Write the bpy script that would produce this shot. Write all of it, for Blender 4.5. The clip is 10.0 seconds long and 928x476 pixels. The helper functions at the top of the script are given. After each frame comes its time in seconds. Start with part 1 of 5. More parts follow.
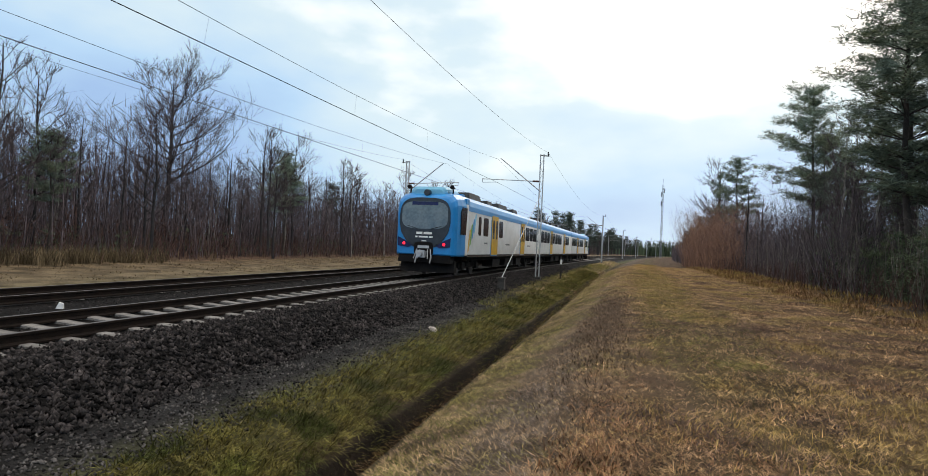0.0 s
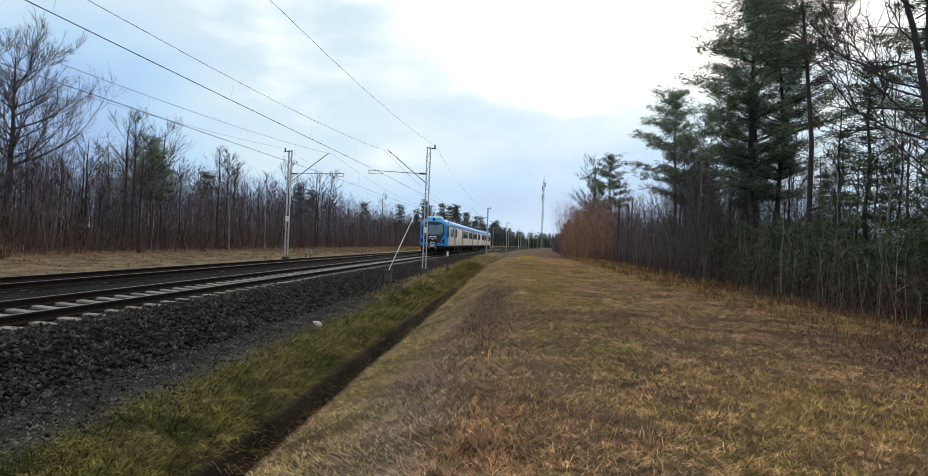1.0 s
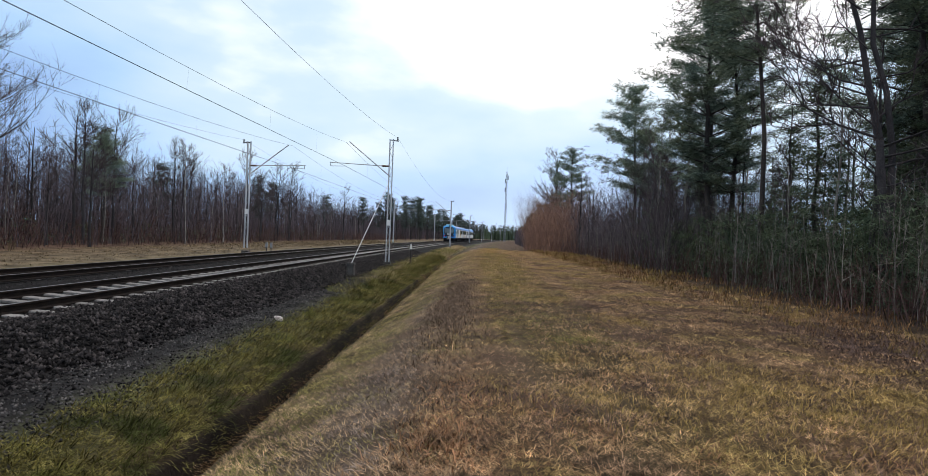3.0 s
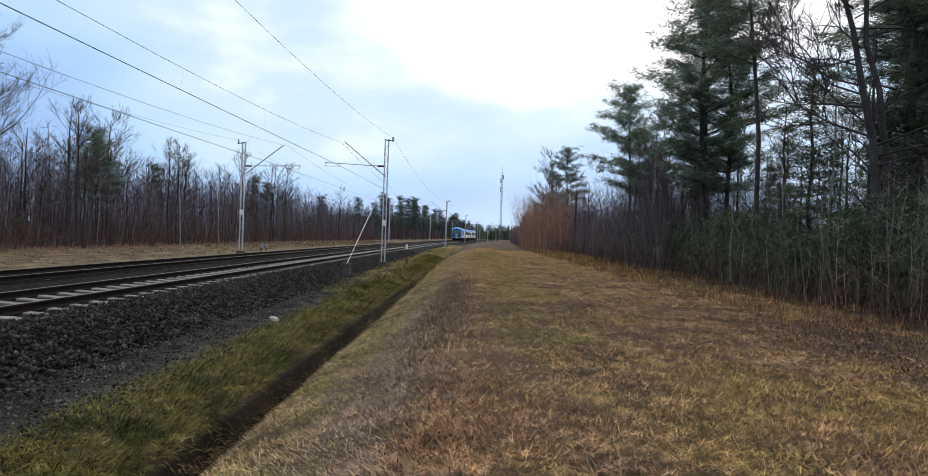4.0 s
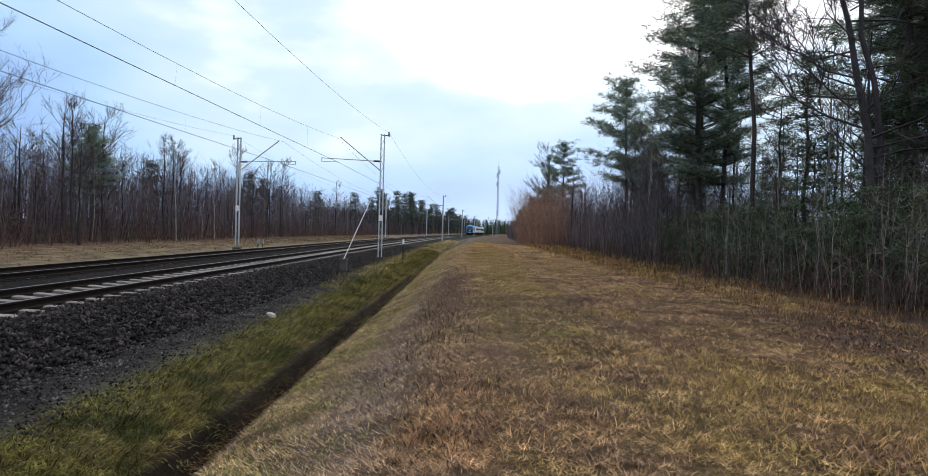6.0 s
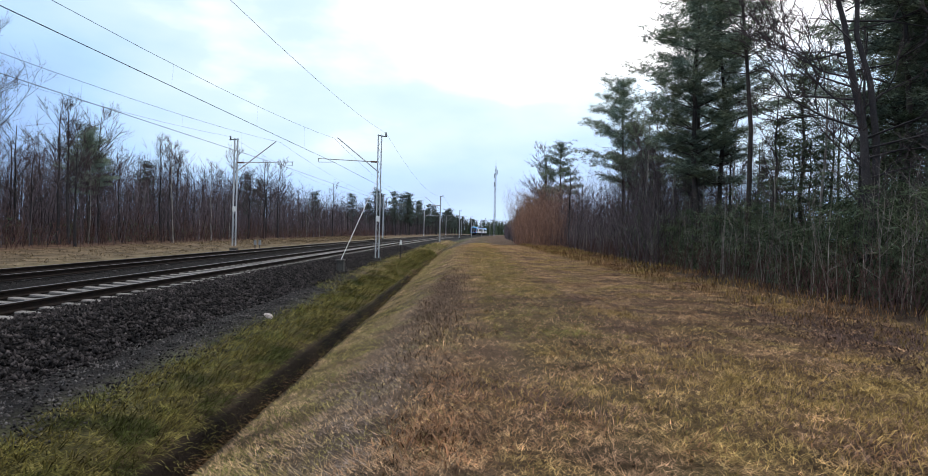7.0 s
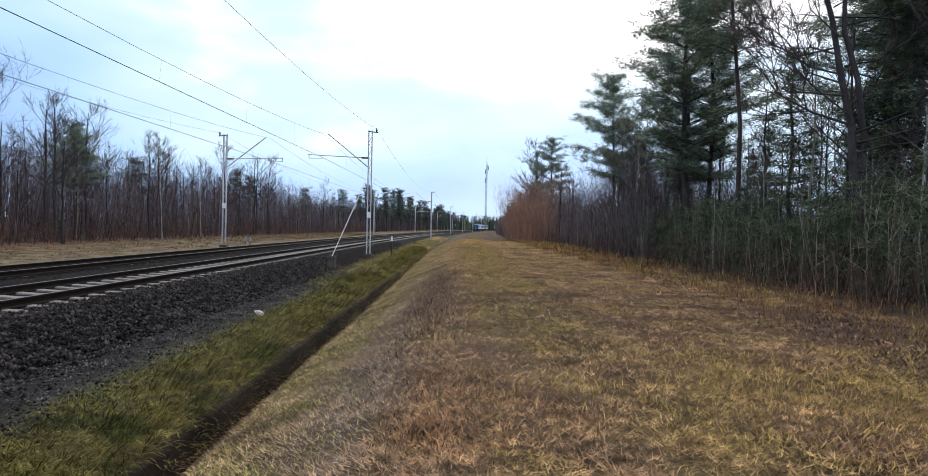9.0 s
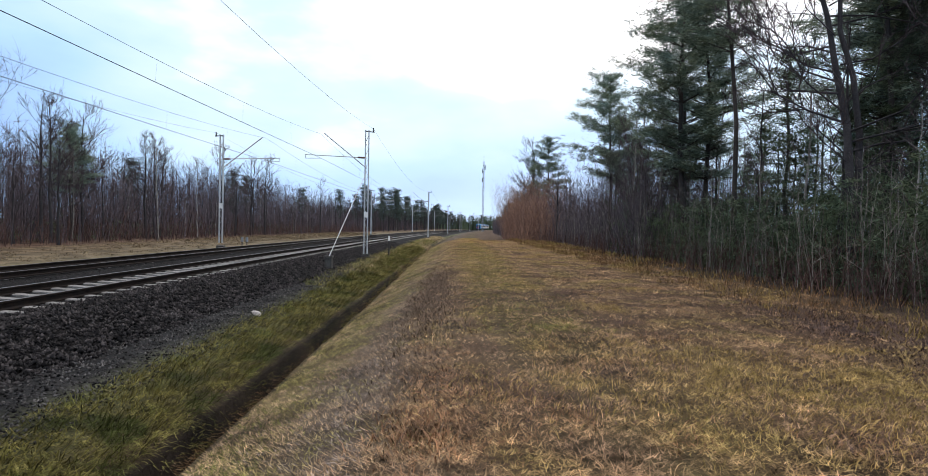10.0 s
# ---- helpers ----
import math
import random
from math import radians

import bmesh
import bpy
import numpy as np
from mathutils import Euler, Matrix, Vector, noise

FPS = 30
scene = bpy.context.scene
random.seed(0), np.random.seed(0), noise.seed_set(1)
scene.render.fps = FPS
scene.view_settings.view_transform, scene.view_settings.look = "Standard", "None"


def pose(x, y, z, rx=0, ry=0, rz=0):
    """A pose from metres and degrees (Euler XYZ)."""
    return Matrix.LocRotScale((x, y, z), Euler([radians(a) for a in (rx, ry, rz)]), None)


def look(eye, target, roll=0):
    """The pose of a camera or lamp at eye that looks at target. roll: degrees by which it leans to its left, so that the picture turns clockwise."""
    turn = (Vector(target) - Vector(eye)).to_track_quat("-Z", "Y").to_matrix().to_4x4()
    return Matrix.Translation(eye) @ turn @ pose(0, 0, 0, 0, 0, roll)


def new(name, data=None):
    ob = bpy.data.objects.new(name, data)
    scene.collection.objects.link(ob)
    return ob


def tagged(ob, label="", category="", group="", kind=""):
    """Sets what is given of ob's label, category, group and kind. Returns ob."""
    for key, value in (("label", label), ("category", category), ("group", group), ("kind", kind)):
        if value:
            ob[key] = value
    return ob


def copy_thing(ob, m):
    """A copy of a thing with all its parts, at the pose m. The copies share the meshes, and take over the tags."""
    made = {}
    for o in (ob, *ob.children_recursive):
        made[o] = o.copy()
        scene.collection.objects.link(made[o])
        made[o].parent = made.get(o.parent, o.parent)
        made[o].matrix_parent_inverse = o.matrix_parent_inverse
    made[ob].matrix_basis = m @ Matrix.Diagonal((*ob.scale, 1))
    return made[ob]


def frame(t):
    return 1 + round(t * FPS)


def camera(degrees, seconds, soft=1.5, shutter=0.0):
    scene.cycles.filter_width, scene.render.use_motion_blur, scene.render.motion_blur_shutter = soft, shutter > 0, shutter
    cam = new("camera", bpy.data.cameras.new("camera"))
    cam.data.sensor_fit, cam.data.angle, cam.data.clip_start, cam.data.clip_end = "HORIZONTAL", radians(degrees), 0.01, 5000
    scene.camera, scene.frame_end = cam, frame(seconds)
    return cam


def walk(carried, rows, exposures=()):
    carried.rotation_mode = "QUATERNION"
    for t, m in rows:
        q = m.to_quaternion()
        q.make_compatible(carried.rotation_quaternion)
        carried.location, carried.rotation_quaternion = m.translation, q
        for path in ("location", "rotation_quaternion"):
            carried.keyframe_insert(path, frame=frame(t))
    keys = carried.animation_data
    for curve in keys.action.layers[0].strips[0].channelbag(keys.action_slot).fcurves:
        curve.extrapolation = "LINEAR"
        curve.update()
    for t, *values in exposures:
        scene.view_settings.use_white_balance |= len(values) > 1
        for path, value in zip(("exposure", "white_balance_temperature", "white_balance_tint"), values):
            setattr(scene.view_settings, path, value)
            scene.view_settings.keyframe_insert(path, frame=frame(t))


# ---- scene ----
# ---------------------------------------------------------------- camera
cam = camera(76.2, 10.0, soft=0.85)
EYE = (0.0, 0.0, 1.6)
# seconds, yaw to the left, pitch up, clockwise lean
PATH = [
    (0, 16.50, 0.69, 2.60),
    (0.5, 9.48, 0.62, 2.42),
    (1, 5.58, 0.40, 2.36),
    (1.5, 4.08, 0.14, 2.15),
    (2, 2.54, 0.11, 2.25),
    (2.5, 2.21, -0.14, 2.29),
    (4, 1.62, -0.16, 1.98),
    (4.5, 1.71, -0.34, 1.83),
    (5, 1.49, -0.50, 1.77),
    (5.5, 1.39, -0.68, 1.70),
    (7, 1.04, -0.61, 1.52),
    (7.5, 0.84, -0.69, 1.51),
    (8, 0.45, -0.65, 1.53),
    (8.5, 0.16, -0.67, 1.43),
    (9, 0.19, -0.98, 1.33),
    (9.5, 0.05, -1.05, 1.36),
    (10, -0.08, -1.03, 1.11),
]
walk(cam, [(t, pose(*EYE, 90 + p, -r, y)) for t, y, p, r in PATH], exposures=[(0.0, -0.2, 7100, 11), (1.0, -0.24, 6950, 11), (2.5, -0.22, 6600, 13), (5.0, -0.2, 6480, 13), (7.5, -0.05, 6450, 13), (10.0, 0.0, 6450, 13)])

# ---------------------------------------------------------------- world and light
SUN_EL, SUN_AZ = 26.0, 8.0   # degrees above the horizon, to the right of +y


def make_world():
    w = bpy.data.worlds.new("overcast_sky")
    scene.world = w
    w.use_nodes = True
    nt = w.node_tree
    nt.nodes.clear()
    N, L = nt.nodes.new, nt.links.new
    out = N("ShaderNodeOutputWorld")
    bg = N("ShaderNodeBackground")
    sky = N("ShaderNodeTexSky")
    sky.sky_type = "NISHITA"
    sky.sun_disc = False
    sky.sun_elevation, sky.sun_rotation = radians(SUN_EL), radians(SUN_AZ)
    sky.air_density, sky.dust_density, sky.ozone_density = 1.0, 1.5, 2.0
    gain = N("ShaderNodeMix")
    gain.data_type, gain.blend_type = "RGBA", "MULTIPLY"
    gain.inputs["Factor"].default_value = 1.0
    L(sky.outputs["Color"], gain.inputs["A"])
    gain.inputs["B"].default_value = (0.75, 0.75, 0.75, 1)
    co = N("ShaderNodeTexCoord")
    mp = N("ShaderNodeMapping")
    mp.inputs["Scale"].default_value = (1.0, 1.0, 2.4)
    mp.inputs["Location"].default_value = (0.35, 0.1, 0.42)
    L(co.outputs["Generated"], mp.inputs["Vector"])
    n1 = N("ShaderNodeTexNoise")
    n1.inputs["Scale"].default_value, n1.inputs["Detail"].default_value = 2.3, 6
    n1.inputs["Roughness"].default_value = 0.45
    L(mp.outputs["Vector"], n1.inputs["Vector"])
    # thicker and brighter cloud higher up and round the veiled sun
    toward = N("ShaderNodeVectorMath")
    toward.operation = "DOT_PRODUCT"
    el, az = radians(SUN_EL), radians(SUN_AZ)
    toward.inputs[1].default_value = (math.cos(el) * math.sin(az), math.cos(el) * math.cos(az), math.sin(el))
    L(co.outputs["Generated"], toward.inputs[0])
    near = N("ShaderNodeMapRange")
    near.inputs["From Min"].default_value, near.inputs["From Max"].default_value = 0.70, 1.0
    near.inputs["To Min"].default_value, near.inputs["To Max"].default_value = 0.0, 0.205
    L(toward.outputs["Value"], near.inputs["Value"])
    xyz = N("ShaderNodeSeparateXYZ")
    L(co.outputs["Generated"], xyz.inputs["Vector"])
    high = N("ShaderNodeMapRange")
    high.inputs["From Min"].default_value, high.inputs["From Max"].default_value = 0.05, 0.75
    high.inputs["To Min"].default_value, high.inputs["To Max"].default_value = -0.08, 0.52
    L(xyz.outputs["Z"], high.inputs["Value"])
    total = N("ShaderNodeMath")
    L(near.outputs["Result"], total.inputs[0])
    L(high.outputs["Result"], total.inputs[1])
    total2 = N("ShaderNodeMath")
    L(total.outputs["Value"], total2.inputs[0])
    L(n1.outputs["Fac"], total2.inputs[1])
    tone = N("ShaderNodeValToRGB")
    r = tone.color_ramp
    r.elements.new(0.5)
    r.elements.new(0.6)
    for e, (at, c) in zip(r.elements, ((0.42, (0.44, 0.70, 1.14)), (0.58, (0.58, 0.89, 1.27)), (0.74, (0.84, 1.08, 1.26)), (0.88, (1.65, 1.67, 1.70)))):
        e.position, e.color = at, (*[k * 10 for k in c], 1)
    L(total2.outputs["Value"], tone.inputs["Fac"])
    mix = N("ShaderNodeMix")
    mix.data_type = "RGBA"
    mix.inputs["Factor"].default_value = 0.9
    L(gain.outputs["Result"], mix.inputs["A"])
    L(tone.outputs["Color"], mix.inputs["B"])
    L(mix.outputs["Result"], bg.inputs["Color"])
    bg.inputs["Strength"].default_value = 0.1
    L(bg.outputs["Background"], out.inputs["Surface"])


make_world()
sun = new("sun", bpy.data.lights.new("sun", "SUN"))
sun.data.energy, sun.data.angle, sun.data.color = 0.5, radians(20), (1.0, 0.97, 0.93)
sun.matrix_world = look((0, 0, 50), (-50 * math.sin(radians(SUN_AZ)), -50 * math.cos(radians(SUN_AZ)), 50 - 50 * math.tan(radians(SUN_EL))))


# ---------------------------------------------------------------- materials
def material(name, base, rough=0.8, metal=0.0, spots=None, scale=3.0, fine=40.0, bump=0.0, island=0.0, object_random=0.0, spec=0.5, contrast=0.35, emit=0.0, third=None, third_scale=1.0, thin=0.0):
    """A two-scale procedural surface: base mixed with spots by a coarse noise, then lightened and darkened by a fine one."""
    m = bpy.data.materials.new(name)
    m.use_nodes = True
    nt = m.node_tree
    N, L = nt.nodes.new, nt.links.new
    b = nt.nodes["Principled BSDF"]
    b.inputs["Roughness"].default_value = rough
    b.inputs["Metallic"].default_value = metal
    b.inputs["Specular IOR Level"].default_value = spec
    geo = N("ShaderNodeNewGeometry")
    co = N("ShaderNodeTexCoord")
    n1 = N("ShaderNodeTexNoise")
    n1.inputs["Scale"].default_value, n1.inputs["Detail"].default_value = scale, 5
    L(co.outputs["Object"], n1.inputs["Vector"])
    ramp = N("ShaderNodeValToRGB")
    ramp.color_ramp.elements[0].position, ramp.color_ramp.elements[1].position = 0.36, 0.64
    c2 = spots or tuple(c * 0.7 for c in base)
    ramp.color_ramp.elements[0].color, ramp.color_ramp.elements[1].color = (*base, 1), (*c2, 1)
    L(n1.outputs["Fac"], ramp.inputs["Fac"])
    colour = ramp.outputs["Color"]
    if third:
        n3 = N("ShaderNodeTexNoise")
        n3.inputs["Scale"].default_value, n3.inputs["Detail"].default_value = third_scale, 4
        L(co.outputs["Object"], n3.inputs["Vector"])
        r3 = N("ShaderNodeValToRGB")
        r3.color_ramp.elements[0].position, r3.color_ramp.elements[1].position = 0.48, 0.62
        L(n3.outputs["Fac"], r3.inputs["Fac"])
        mx = N("ShaderNodeMix")
        mx.data_type = "RGBA"
        L(r3.outputs["Color"], mx.inputs["Factor"])
        L(colour, mx.inputs["A"])
        mx.inputs["B"].default_value = (*third, 1)
        colour = mx.outputs["Result"]
    n2 = N("ShaderNodeTexNoise")
    n2.inputs["Scale"].default_value, n2.inputs["Detail"].default_value = fine, 3
    L(co.outputs["Object"], n2.inputs["Vector"])
    vary = N("ShaderNodeMapRange")
    vary.inputs["From Min"].default_value, vary.inputs["From Max"].default_value = 0.3, 0.7
    vary.inputs["To Min"].default_value, vary.inputs["To Max"].default_value = 1 - contrast, 1 + contrast
    L(n2.outputs["Fac"], vary.inputs["Value"])
    fac = vary.outputs["Result"]
    for amount, socket in ((island, geo.outputs["Random Per Island"]), (object_random, N("ShaderNodeObjectInfo").outputs["Random"])):
        if amount:
            mr = N("ShaderNodeMapRange")
            mr.inputs["To Min"].default_value, mr.inputs["To Max"].default_value = 1 - amount, 1 + amount
            L(socket, mr.inputs["Value"])
            mul = N("ShaderNodeMath")
            mul.operation = "MULTIPLY"
            L(fac, mul.inputs[0])
            L(mr.outputs["Result"], mul.inputs[1])
            fac = mul.outputs["Value"]
    tint = N("ShaderNodeVectorMath")
    tint.operation = "SCALE"
    L(colour, tint.inputs[0])
    L(fac, tint.inputs["Scale"])
    L(tint.outputs["Vector"], b.inputs["Base Color"])
    if thin:
        tr = N("ShaderNodeBsdfTranslucent")
        L(tint.outputs["Vector"], tr.inputs["Color"])
        ms = N("ShaderNodeMixShader")
        ms.inputs["Fac"].default_value = thin
        L(b.outputs["BSDF"], ms.inputs[1])
        L(tr.outputs["BSDF"], ms.inputs[2])
        L(ms.outputs["Shader"], nt.nodes["Material Output"].inputs["Surface"])
    if emit:
        b.inputs["Emission Color"].default_value = (*base, 1)
        b.inputs["Emission Strength"].default_value = emit
    if bump:
        bp = N("ShaderNodeBump")
        bp.inputs["Strength"].default_value, bp.inputs["Distance"].default_value = min(1.0, bump * 10), bump
        L(n2.outputs["Fac"], bp.inputs["Height"])
        L(bp.outputs["Normal"], b.inputs["Normal"])
    return m


M = {
    "rail_side": material("rusty_rail_steel", (0.012, 0.009, 0.008), 0.85, 0.0, (0.018, 0.012, 0.009), 6, 60, spec=0.1),
    "rail_head": material("worn_rail_head", (0.13, 0.125, 0.125), 0.5, 0.7, (0.09, 0.08, 0.08), 4, 50, contrast=0.2),
    "sleeper": material("concrete_sleeper", (0.23, 0.217, 0.204), 0.85, 0, (0.12, 0.11, 0.104), 2.5, 45, 0.01, object_random=0.22),
    # The bed's near-black colour stands for shade in the gaps between loose stones.
    "ballast": material("crushed_stone_gap_shade", (0.009, 0.008, 0.0078), 0.95, 0, (0.005, 0.0045, 0.0045), 0.8, 18, 0.06, contrast=0.85, spec=0.08),
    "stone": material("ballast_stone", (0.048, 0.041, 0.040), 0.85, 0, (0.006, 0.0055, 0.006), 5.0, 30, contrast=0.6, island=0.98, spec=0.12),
    "concrete": material("weathered_concrete", (0.075, 0.070, 0.064), 0.9, 0, (0.038, 0.036, 0.032), 3, 40, 0.02),
    "galvanised": material("galvanised_steel", (0.52, 0.54, 0.56), 0.5, 0.4, (0.40, 0.41, 0.42), 3, 50, contrast=0.15),
    "dark_steel": material("dark_steel", (0.06, 0.06, 0.065), 0.6, 0.5, (0.04, 0.035, 0.03), 4, 50),
    "wire": material("copper_wire_tarnished", (0.05, 0.045, 0.05), 0.6, 0.6),
    "porcelain": material("brown_porcelain", (0.12, 0.05, 0.03), 0.3),
    "white_paint": material("white_painted_steel", (0.86, 0.86, 0.84), 0.4, 0, (0.76, 0.76, 0.74), 1.5, 30, contrast=0.06),
    "blue_paint": material("blue_train_paint", (0.012, 0.28, 0.68), 0.32, 0, (0.012, 0.24, 0.60), 1.2, 30, contrast=0.06),
    "light_blue": material("light_blue_roof_paint", (0.16, 0.50, 0.72), 0.4, 0, (0.13, 0.42, 0.62), 1.2, 30, contrast=0.08),
    "yellow_paint": material("yellow_door_paint", (0.72, 0.42, 0.02), 0.4, 0, (0.62, 0.36, 0.02), 2, 30, contrast=0.06),
    "green_paint": material("green_stripe_paint", (0.20, 0.45, 0.06), 0.4, contrast=0.06),
    "mask": material("dark_grey_front_mask", (0.035, 0.045, 0.055), 0.25, contrast=0.1),
    "glass": material("dark_train_window", (0.012, 0.016, 0.02), 0.08, contrast=0.1),
    # Pale grey with lighter spots: reflected sky painted into the glass colour.
    "screen": material("sky_paled_windscreen", (0.13, 0.17, 0.18), 0.05, 0.35, (0.20, 0.23, 0.23), 2, 10, contrast=0.15),
    "grey_paint": material("grey_roof_gear", (0.22, 0.24, 0.26), 0.6, contrast=0.15),
    "black": material("black_underframe", (0.007, 0.007, 0.008), 0.8, 0.0, (0.014, 0.012, 0.011), 3, 30, spec=0.15),
    "tail_light": material("red_tail_lamp", (1.0, 0.015, 0.04), 0.3, emit=2.5, contrast=0.01),
    "lamp_housing": material("dark_blue_lamp_housing", (0.01, 0.015, 0.09), 0.2, contrast=0.1),
    "white_stone": material("pale_limestone", (0.55, 0.49, 0.44), 0.9, 0, (0.36, 0.31, 0.28), 8, 60, 0.01),
    "bark_dark": material("dark_bark", (0.043, 0.038, 0.039), 0.95, 0, (0.027, 0.024, 0.026), 2, 25, 0.02, object_random=0.25),
    "bark_pine": material("pine_bark", (0.066, 0.053, 0.046), 0.95, 0, (0.042, 0.036, 0.033), 1.2, 22, 0.02, object_random=0.2),
    "bark_birch": material("birch_bark", (0.32, 0.30, 0.27), 0.8, 0, (0.12, 0.105, 0.09), 3.5, 18, object_random=0.25),
    "twig": material("bare_twigs", (0.095, 0.074, 0.074), 0.9, 0, (0.066, 0.053, 0.055), 0.6, 8, object_random=0.25, island=0.25, spec=0.1),
    "needles": material("pine_needles", (0.165, 0.230, 0.200), 0.75, 0, (0.205, 0.240, 0.155), 0.5, 6, island=0.65, object_random=0.2, spec=0.2, thin=0.45),
    "spruce": material("spruce_needles", (0.085, 0.125, 0.082), 0.8, 0, (0.120, 0.145, 0.080), 0.7, 6, island=0.6, spec=0.2, thin=0.4),
    "brush_red": material("reddish_brush", (0.140, 0.082, 0.070), 0.95, 0, (0.080, 0.052, 0.048), 0.35, 5, island=0.55, spec=0.1),
    "brush_orange": material("orange_willow_brush", (0.31, 0.180, 0.125), 0.95, 0, (0.22, 0.135, 0.105), 0.3, 5, island=0.6, spec=0.1),
    "brush_grey": material("grey_brown_brush", (0.150, 0.122, 0.130), 0.95, 0, (0.090, 0.074, 0.081), 0.3, 5, island=0.55, spec=0.1),
    "grass_dry": material("dry_grass", (0.56, 0.360, 0.190), 0.95, 0, (0.190, 0.120, 0.085), 1.0, 6, contrast=0.8, island=0.85, spec=0.05, third=(0.37, 0.265, 0.105), third_scale=0.7, thin=0.15),
    "grass_green": material("long_green_grass", (0.142, 0.146, 0.042), 0.95, 0, (0.28, 0.21, 0.078), 1.1, 7, contrast=0.65, island=0.8, spec=0.05, third=(0.075, 0.083, 0.027), third_scale=1.1, thin=0.15),
    "brush_pale": material("pale_sapling_bark", (0.26, 0.235, 0.205), 0.9, 0, (0.15, 0.13, 0.115), 1.5, 12, island=0.5, spec=0.1),
    "grass_edge": material("brown_edge_grass", (0.27, 0.155, 0.07), 0.95, 0, (0.14, 0.08, 0.045), 0.7, 3, contrast=0.65, island=0.7, spec=0.05, third=(0.26, 0.19, 0.06), third_scale=0.5, thin=0.2),
    "grass_verge": material("pale_verge_grass", (0.20, 0.152, 0.09), 0.95, 0, (0.105, 0.08, 0.05), 0.5, 3, island=0.6, spec=0.05, thin=0.2),
    "gravel": material("fine_grey_gravel", (0.095, 0.087, 0.083), 0.95, 0, (0.022, 0.020, 0.020), 2.2, 30, island=0.95, spec=0.08),
    # Far pines' needles, greyed so that the colour holds the distance haze.
    "hazed_needles": material("distant_needles_with_haze", (0.095, 0.125, 0.105), 0.8, 0, (0.065, 0.090, 0.075), 0.5, 3, island=0.5, object_random=0.25, spec=0.1, thin=0.4),
    "grass_red": material("reddish_dry_grass", (0.30, 0.155, 0.08), 0.95, 0, (0.20, 0.12, 0.07), 2, 5, contrast=0.65, island=0.6, spec=0.1),
    "heather": material("dark_dry_heath", (0.12, 0.085, 0.06), 0.95, 0, (0.17, 0.12, 0.085), 2, 6, island=0.5, spec=0.1),
    "grass_tan": material("tan_ditch_grass", (0.50, 0.350, 0.205), 0.95, 0, (0.19, 0.130, 0.090), 1.1, 7, contrast=0.6, island=0.78, spec=0.05, third=(0.26, 0.225, 0.080), third_scale=0.8, thin=0.15),
}


def ground_material():
    """Earth by its distance u from the track's middle line: gravel, grass bank, ditch mud blackened for the trench's
    shade, dry bank, mown path, leaf litter. The turf zones carry the shadow between blades in their colour.
    """
    m = bpy.data.materials.new("grassy_ground")
    m.use_nodes = True
    nt = m.node_tree
    N, L = nt.nodes.new, nt.links.new
    b = nt.nodes["Principled BSDF"]
    b.inputs["Roughness"].default_value = 0.95
    b.inputs["Specular IOR Level"].default_value = 0.1
    at = N("ShaderNodeAttribute")
    at.attribute_name = "offset"
    co = N("ShaderNodeTexCoord")
    nz = N("ShaderNodeTexNoise")
    nz.inputs["Scale"].default_value, nz.inputs["Detail"].default_value = 0.55, 6
    L(co.outputs["Object"], nz.inputs["Vector"])
    shift = N("ShaderNodeMath")
    shift.operation = "MULTIPLY_ADD"
    shift.inputs[1].default_value, shift.inputs[2].default_value = 0.24, -0.12
    L(nz.outputs["Fac"], shift.inputs[0])
    add = N("ShaderNodeMath")
    L(at.outputs["Fac"], add.inputs[0])
    L(shift.outputs["Value"], add.inputs[1])
    to = N("ShaderNodeMapRange")
    to.inputs["From Min"].default_value, to.inputs["From Max"].default_value = -20.0, 20.0
    L(add.outputs["Value"], to.inputs["Value"])
    zones = N("ShaderNodeValToRGB")
    r = zones.color_ramp
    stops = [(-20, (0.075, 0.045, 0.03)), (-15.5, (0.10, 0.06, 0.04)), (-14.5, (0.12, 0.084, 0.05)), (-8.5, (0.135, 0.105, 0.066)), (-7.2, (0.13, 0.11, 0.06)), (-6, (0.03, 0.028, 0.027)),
             # Stops 5.74 and 6.0: mud near black, the trench's shade put into its colour.
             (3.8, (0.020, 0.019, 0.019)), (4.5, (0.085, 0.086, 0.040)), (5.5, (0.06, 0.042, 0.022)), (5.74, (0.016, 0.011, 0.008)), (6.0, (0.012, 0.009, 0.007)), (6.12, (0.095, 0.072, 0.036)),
             # Zones 6.12 to 14.5 are darkened to stand for shadow between the blades.
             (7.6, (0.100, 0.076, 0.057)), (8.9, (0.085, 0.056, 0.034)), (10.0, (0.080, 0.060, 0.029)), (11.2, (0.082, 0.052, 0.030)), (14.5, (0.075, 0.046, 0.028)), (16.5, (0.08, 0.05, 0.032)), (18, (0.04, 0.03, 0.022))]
    while len(r.elements) < len(stops):
        r.elements.new(0.5)
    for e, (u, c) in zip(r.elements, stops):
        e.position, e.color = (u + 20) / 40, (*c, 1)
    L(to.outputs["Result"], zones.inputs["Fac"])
    n2 = N("ShaderNodeTexNoise")
    n2.inputs["Scale"].default_value, n2.inputs["Detail"].default_value = 26.0, 9
    n2.inputs["Roughness"].default_value = 0.7
    L(co.outputs["Object"], n2.inputs["Vector"])
    n3 = N("ShaderNodeTexNoise")
    n3.inputs["Scale"].default_value, n3.inputs["Detail"].default_value = 0.9, 4
    L(co.outputs["Object"], n3.inputs["Vector"])
    v = N("ShaderNodeMapRange")
    v.inputs["From Min"].default_value, v.inputs["From Max"].default_value = 0.3, 0.7
    v.inputs["To Min"].default_value, v.inputs["To Max"].default_value = 0.2, 1.8
    L(n2.outputs["Fac"], v.inputs["Value"])
